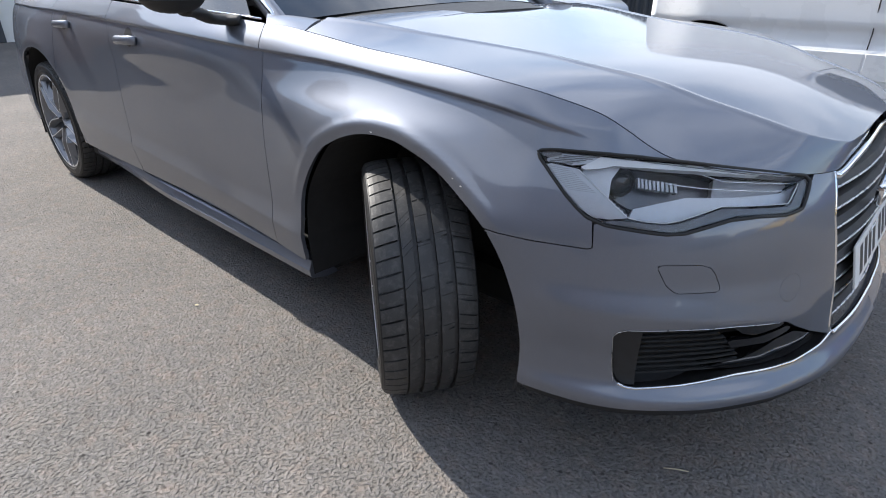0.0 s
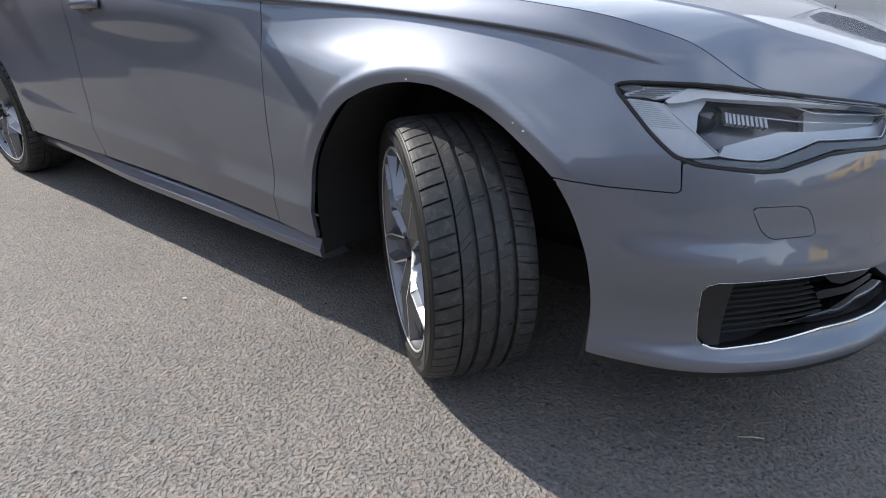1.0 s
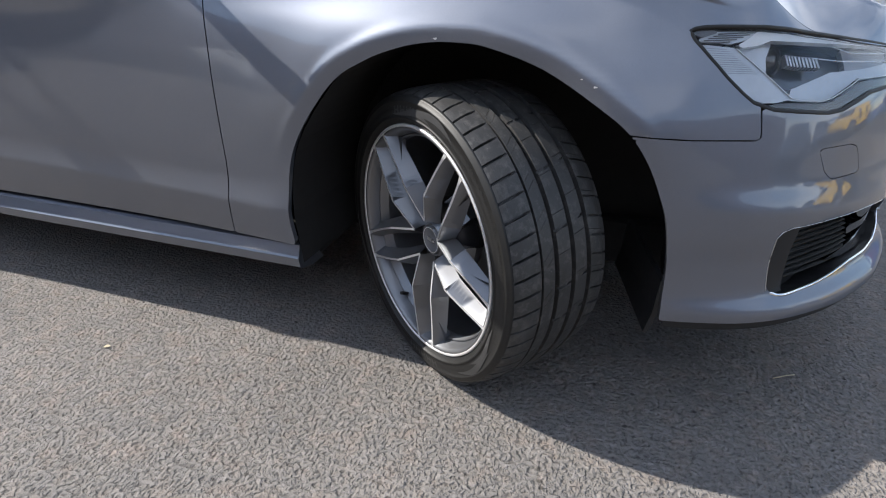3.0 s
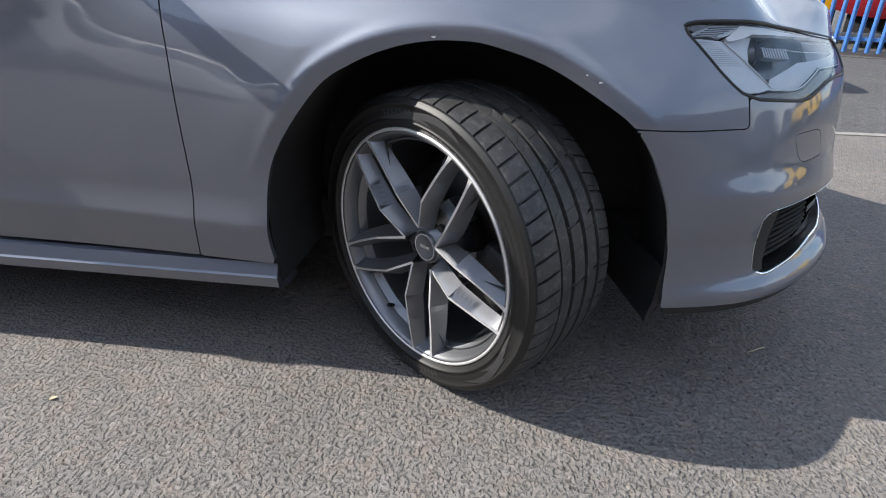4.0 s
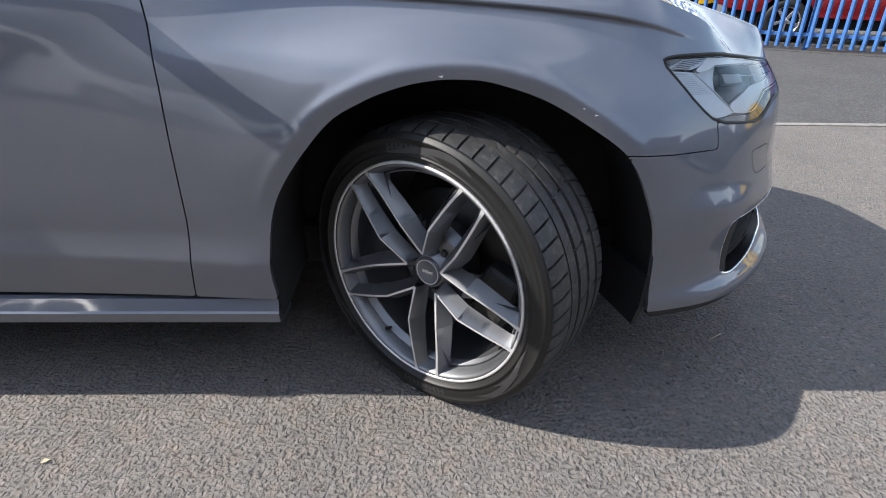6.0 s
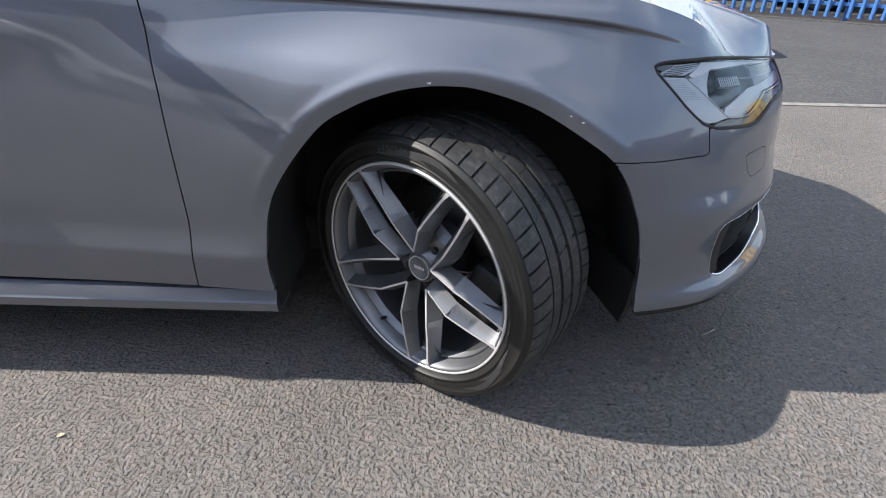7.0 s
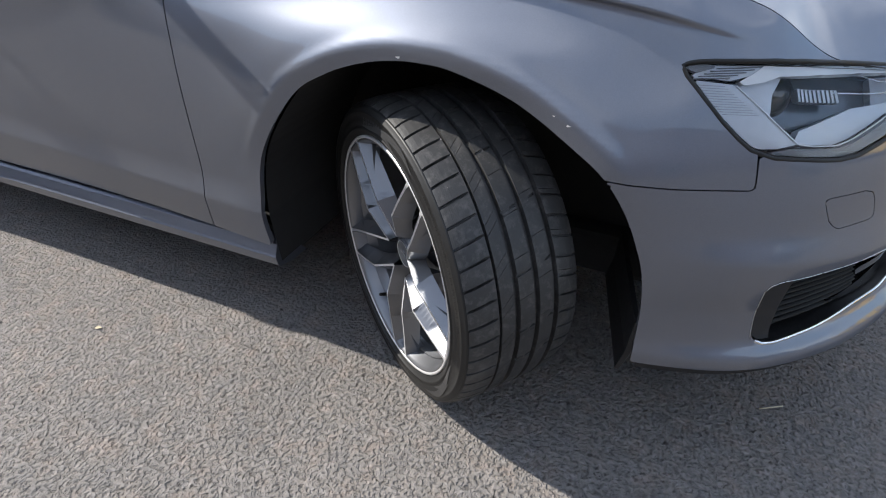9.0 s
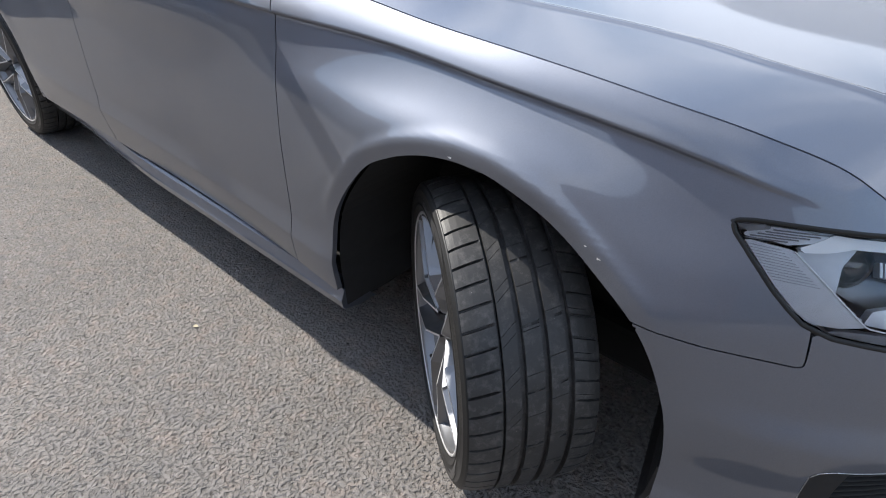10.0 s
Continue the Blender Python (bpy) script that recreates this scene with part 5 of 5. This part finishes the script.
# vehicles behind the blue fence
PICKUP = [(-2.6, .38), (2.45, .36), (2.6, .78), (2.5, 1.08), (1.5, 1.20), (.8, 1.68), (.3, 1.78), (-.9, 1.76), (-1.0, 1.18), (-2.6, 1.16), (-2.65, .8)]
PICKUP_IN = {.4: .04, .62: 0.0, .70: .0, .73: .02, .88: .02, .91: .0, 1.1: .03, 1.4: .12, 1.8: .26}
vehicle("red_pickup", "dark red pickup parked behind the blue fence", PICKUP, .92, PICKUP_IN, [[(1.38, 1.2), (.76, 1.62), (.1, 1.68), (.1, 1.2)], [(.02, 1.2), (.02, 1.68), (-.85, 1.66), (-.9, 1.2)]],
        (-1.6, 1.55), .31, RED, pose(7.25, 7.2, 0, 0, 0, -27), screens=((1.5, 1.2, .82, 1.7),))
TRUCK = [(-2.9, .45), (2.5, .42), (2.62, .8), (2.5, 1.15), (2.1, 1.3), (1.7, 2.1), (1.2, 2.25), (-2.9, 2.25)]
TRUCK_IN = {.3: .03, .5: 0.0, .9: 0.0, 1.2: .02, 2.25: .10}
truck = vehicle("yellow_van", "yellow van with a pale lower body, parked behind the fence", TRUCK, .98, TRUCK_IN, [[(1.95, 1.32), (1.62, 2.0), (1.0, 2.05), (1.0, 1.3)]], (-1.7, 1.65), .36, YELLOW,
                pose(2.9, 9.9, 0, 0, 0, -20), screens=((2.1, 1.32, 1.72, 2.08),))
for sd in (1, -1):
    part("side_panel", box_bm(-2.7, 2.3, -.992 * sd - .006, -.992 * sd + .006, .80, .98, .003) if sd > 0 else box_bm(-2.7, 2.3, .986, .998, .80, .98, .003), WHITE, truck)


def palisade(x0, y0, dx, dy, before, after):
    """Blue steel palisade fence: posts, two rails, and upright pales with pointed heads."""
    ang = math.degrees(math.atan2(dy, dx))
    fence = empty("fence", "blue painted steel palisade fence", "fence", pose(x0, y0, 0, 0, 0, ang))
    for z in (.22, 1.52):
        part("rail", box_bm(-before, after, .012, .055, z - .022, z + .022, .004), BLUE, fence)
    prof = [(-.027, 0.012), (-.021, 0.0), (-.009, -.004), (-.005, -.016), (.005, -.016), (.009, -.004), (.021, 0.0), (.027, .012)]
    vs, fs = [], []
    for z in (.06, 1.70):
        vs += [(x, y - .004, z) for x, y in prof]
    vs += [(x * .25, y - .004, 1.80) for x, y in prof]
    for lv in range(2):
        fs += [(lv * 8 + k, lv * 8 + k + 1, lv * 8 + 9 + k, lv * 8 + 8 + k) for k in range(7)]
    pale = bpy.data.meshes.new("pale")
    pale.from_pydata(vs, [], fs)
    pale.materials.append(BLUE)
    n = int((before + after) / .126)
    for k in range(n):
        ob = new("pale", pale)
        ob.parent = fence
        ob.matrix_basis = pose(-before + .06 + .126 * k, 0, 0)
    x = -before // 2.75 * 2.75
    while x < after:
        part("post", box_bm(x - .03, x + .03, .055, .115, 0, 1.75, .004), BLUE, fence)
        x += 2.75
    return fence


palisade(5.13, 6.0, .89, -.455, 11.0, 11.0)
tagged(part("kerb", box_bm(-11, 11, -.10, .10, -.05, .02, .008), ROAD, matrix=pose(5.13, 6.0, 0, 0, 0, -27.1)), "dark footing strip under the fence", "kerb", kind="structure")


def corrugated(x0, x1, y, h):
    """Dark corrugated sheet fence."""
    xs = np.arange(x0, x1, .02)
    d = .022 * np.clip(np.sin(xs * 2 * math.pi / .19) * 2.2, -1, 1)
    vs = [(x, y + e, z) for x, e in zip(xs, d) for z in (0.03, h)] + [(x, y + e + .004, z) for x, e in zip(xs, d) for z in (0.03, h)]
    n = len(xs)
    fs = [(2 * k, 2 * k + 2, 2 * k + 3, 2 * k + 1) for k in range(n - 1)] + [(2 * n + 2 * k, 2 * n + 2 * k + 1, 2 * n + 2 * k + 3, 2 * n + 2 * k + 2) for k in range(n - 1)]
    return tagged(mesh_object("sheet_fence", vs, fs, SLATE, smooth=False), "dark grey corrugated sheet metal fence", "fence")


SLATE = plain("dark_grey_sheet", (0.045, 0.052, 0.062), 0.5, 0.2, vary=0.15, scale=4)
RENDERED = plain("white_rendered_wall", (0.66, 0.66, 0.64), 0.9, vary=0.08, scale=2.5, bumps=0.003)
BRICK = plain("brown_brick_wall", (0.24, 0.155, 0.115), 0.9, vary=0.25, scale=9, bumps=0.004)
ROOF = plain("grey_roof_sheet", (0.17, 0.175, 0.18), 0.6, vary=0.12, scale=3)
corrugated(-14, -1.5, 10.4, 2.4)


def shed(name, label, x0, x1, y0, y1, h, ridge, wall, axis, doors):
    """A plain yard building: walls, pitched roof, shutter doors."""
    top = empty(name, label, "building", pose((x0 + x1) / 2, (y0 + y1) / 2, 0))
    cx, cy = (x0 + x1) / 2, (y0 + y1) / 2
    hx, hy = (x1 - x0) / 2, (y1 - y0) / 2
    part("wall", box_bm(-hx, hx, -hy, hy, 0, h), wall, top)
    bm = bmesh.new()
    if axis == "x":
        sec = [(-hx - .3, -hy - .3, h), (-hx - .3, hy + .3, h), (-hx - .3, 0, h + ridge)]
        off = Vector((2 * hx + .6, 0, 0))
    else:
        sec = [(-hx - .3, -hy - .3, h), (hx + .3, -hy - .3, h), (0, -hy - .3, h + ridge)]
        off = Vector((0, 2 * hy + .6, 0))
    a = [bm.verts.new(p) for p in sec]
    b = [bm.verts.new(Vector(p) + off) for p in sec]
    bm.faces.new(a), bm.faces.new(b[::-1])
    for k in range(3):
        bm.faces.new((a[k], a[(k + 1) % 3], b[(k + 1) % 3], b[k]))
    part("roof", bm, ROOF, top)
    for d in doors:
        part("shutter", box_bm(d[0] - cx, d[1] - cx, d[2] - cy, d[3] - cy, d[4], d[5], .01), SLATE, top)
    return top


shed("workshop", "white rendered workshop with a dark shutter door", -20, -11.6, -2.5, 9.5, 4.4, 1.2, RENDERED, "y", ((-11.62, -11.54, -2.3, .75, 0, 3.0),))
# added out of view: blocks the bright horizon that the doors would reflect
shed("unseen_store", "unseen low brick building added beside the workshop to darken the door's reflections", -20, -11.4, -13.4, -2.85, 4.0, .9, BRICK, "y", ((-11.42, -11.34, -9.5, -6.5, 0, 2.8),))
# never in view: its size and place are set to cut sky light on this side
shed("unseen_warehouse", "unseen long brick building added across the yard to darken reflections and cut sky light", -60, 40, -28, -14, 6.6, 2.4, BRICK, "x", ((-8, -4, -14.02, -13.94, 0, 3.6), (-24, -20, -14.02, -13.94, 0, 3.6), (10, 14, -14.02, -13.94, 0, 3.6)))
DARKBLUE = paint_mat("dark_blue_paint", (0.03, 0.05, 0.10))
BLACKCAR = paint_mat("black_paint", (0.02, 0.02, 0.022))
vehicle("parked_car", "white saloon parked across the yard", SEDAN, .90, SEDAN_IN, SEDAN_WIN, (1.38, -1.32), .32, WHITE, pose(-5.0, -8.2, 0, 0, 0, 20), screens=SEDAN_SCR, group="cars parked across the yard")
vehicle("parked_car", "dark blue saloon parked across the yard", SEDAN, .90, SEDAN_IN, SEDAN_WIN, (1.38, -1.32), .32, DARKBLUE, pose(1.8, -9.0, 0, 0, 0, 8), screens=SEDAN_SCR, group="cars parked across the yard")

# extra dark car out of view, only there to darken the rear door's reflection
vehicle("parked_car", "unseen black saloon added beside the white one to darken the rear door's reflection", SEDAN, .90, SEDAN_IN, SEDAN_WIN, (1.38, -1.32), .32, BLACKCAR, pose(-10.2, -7.4, 0, 0, 0, 24), screens=SEDAN_SCR, group="cars parked across the yard")
vehicle("yellow_van", "yellow van with dark upright stripes parked ahead of the grey car", VAN, .92, VAN_IN, [[(-.95, .5), (-.95, 1.55), (-.66, 1.55), (-.66, .5)], [(.02, .5), (.02, 1.55), (.26, 1.55), (.26, .5)]], (-1.42, .92), .355, YELLOW, pose(9.6, 2.0, 0, 0, 0, 240), screens=((.85, 1.10, .37, 1.68),))

# two dark cars added out of view; they hide sunlit ground from the bumper
vehicle("parked_car", "unseen dark blue saloon added ahead to darken the bumper's reflections", SEDAN, .90, SEDAN_IN, SEDAN_WIN, (1.38, -1.32), .32, DARKBLUE, pose(11.6, -.3, 0, 0, 0, 180), screens=SEDAN_SCR, group="cars parked across the yard")
vehicle("parked_car", "unseen black saloon added ahead to darken the bumper's reflections", SEDAN, .90, SEDAN_IN, SEDAN_WIN, (1.38, -1.32), .32, BLACKCAR, pose(8.8, -2.4, 0, 0, 0, 183), screens=SEDAN_SCR, group="cars parked across the yard")


def straw(x, y, ang, length):
    v, f = tube([(x, y, .004), (x + length * .5 * math.cos(ang), y + length * .5 * math.sin(ang), .012), (x + length * math.cos(ang + .2), y + length * math.sin(ang + .2), .004)], .0016, 6)
    tagged(mesh_object("straw", v, f, STRAW), "thin dry straw stalk lying on the asphalt", "straw")


straw(.785, -.69, .35, .06)


def dry_leaf(x, y, turn, size):
    """A small curled leaf: a pointed blade with a raised rim and a fold along its middle."""
    vs, fs = [], []
    for lift in (0.0, -.0008):
        for i in range(7):
            u = i / 6
            w = size * .32 * math.sin(math.pi * min(u * 1.05, 1)) + .0006
            for v in (-1, -.5, 0, .5, 1):
                vs.append((size * (u - .5), w * v, .003 + .16 * size * (v * v) * math.sin(math.pi * u) + .10 * size * (u - .5) ** 2 + lift))
    for base in (0, 35):
        fs += [tuple(base + k for k in ((i * 5 + j), (i + 1) * 5 + j, (i + 1) * 5 + j + 1, i * 5 + j + 1)) for i in range(6) for j in range(4)]
    tagged(mesh_object("dry_leaf", vs, fs, STRAW, matrix=pose(x, y, 0, 0, 0, turn)), "small dry curled leaf lying on the asphalt", "leaf")


dry_leaf(-.83, -1.12, 35, .017)
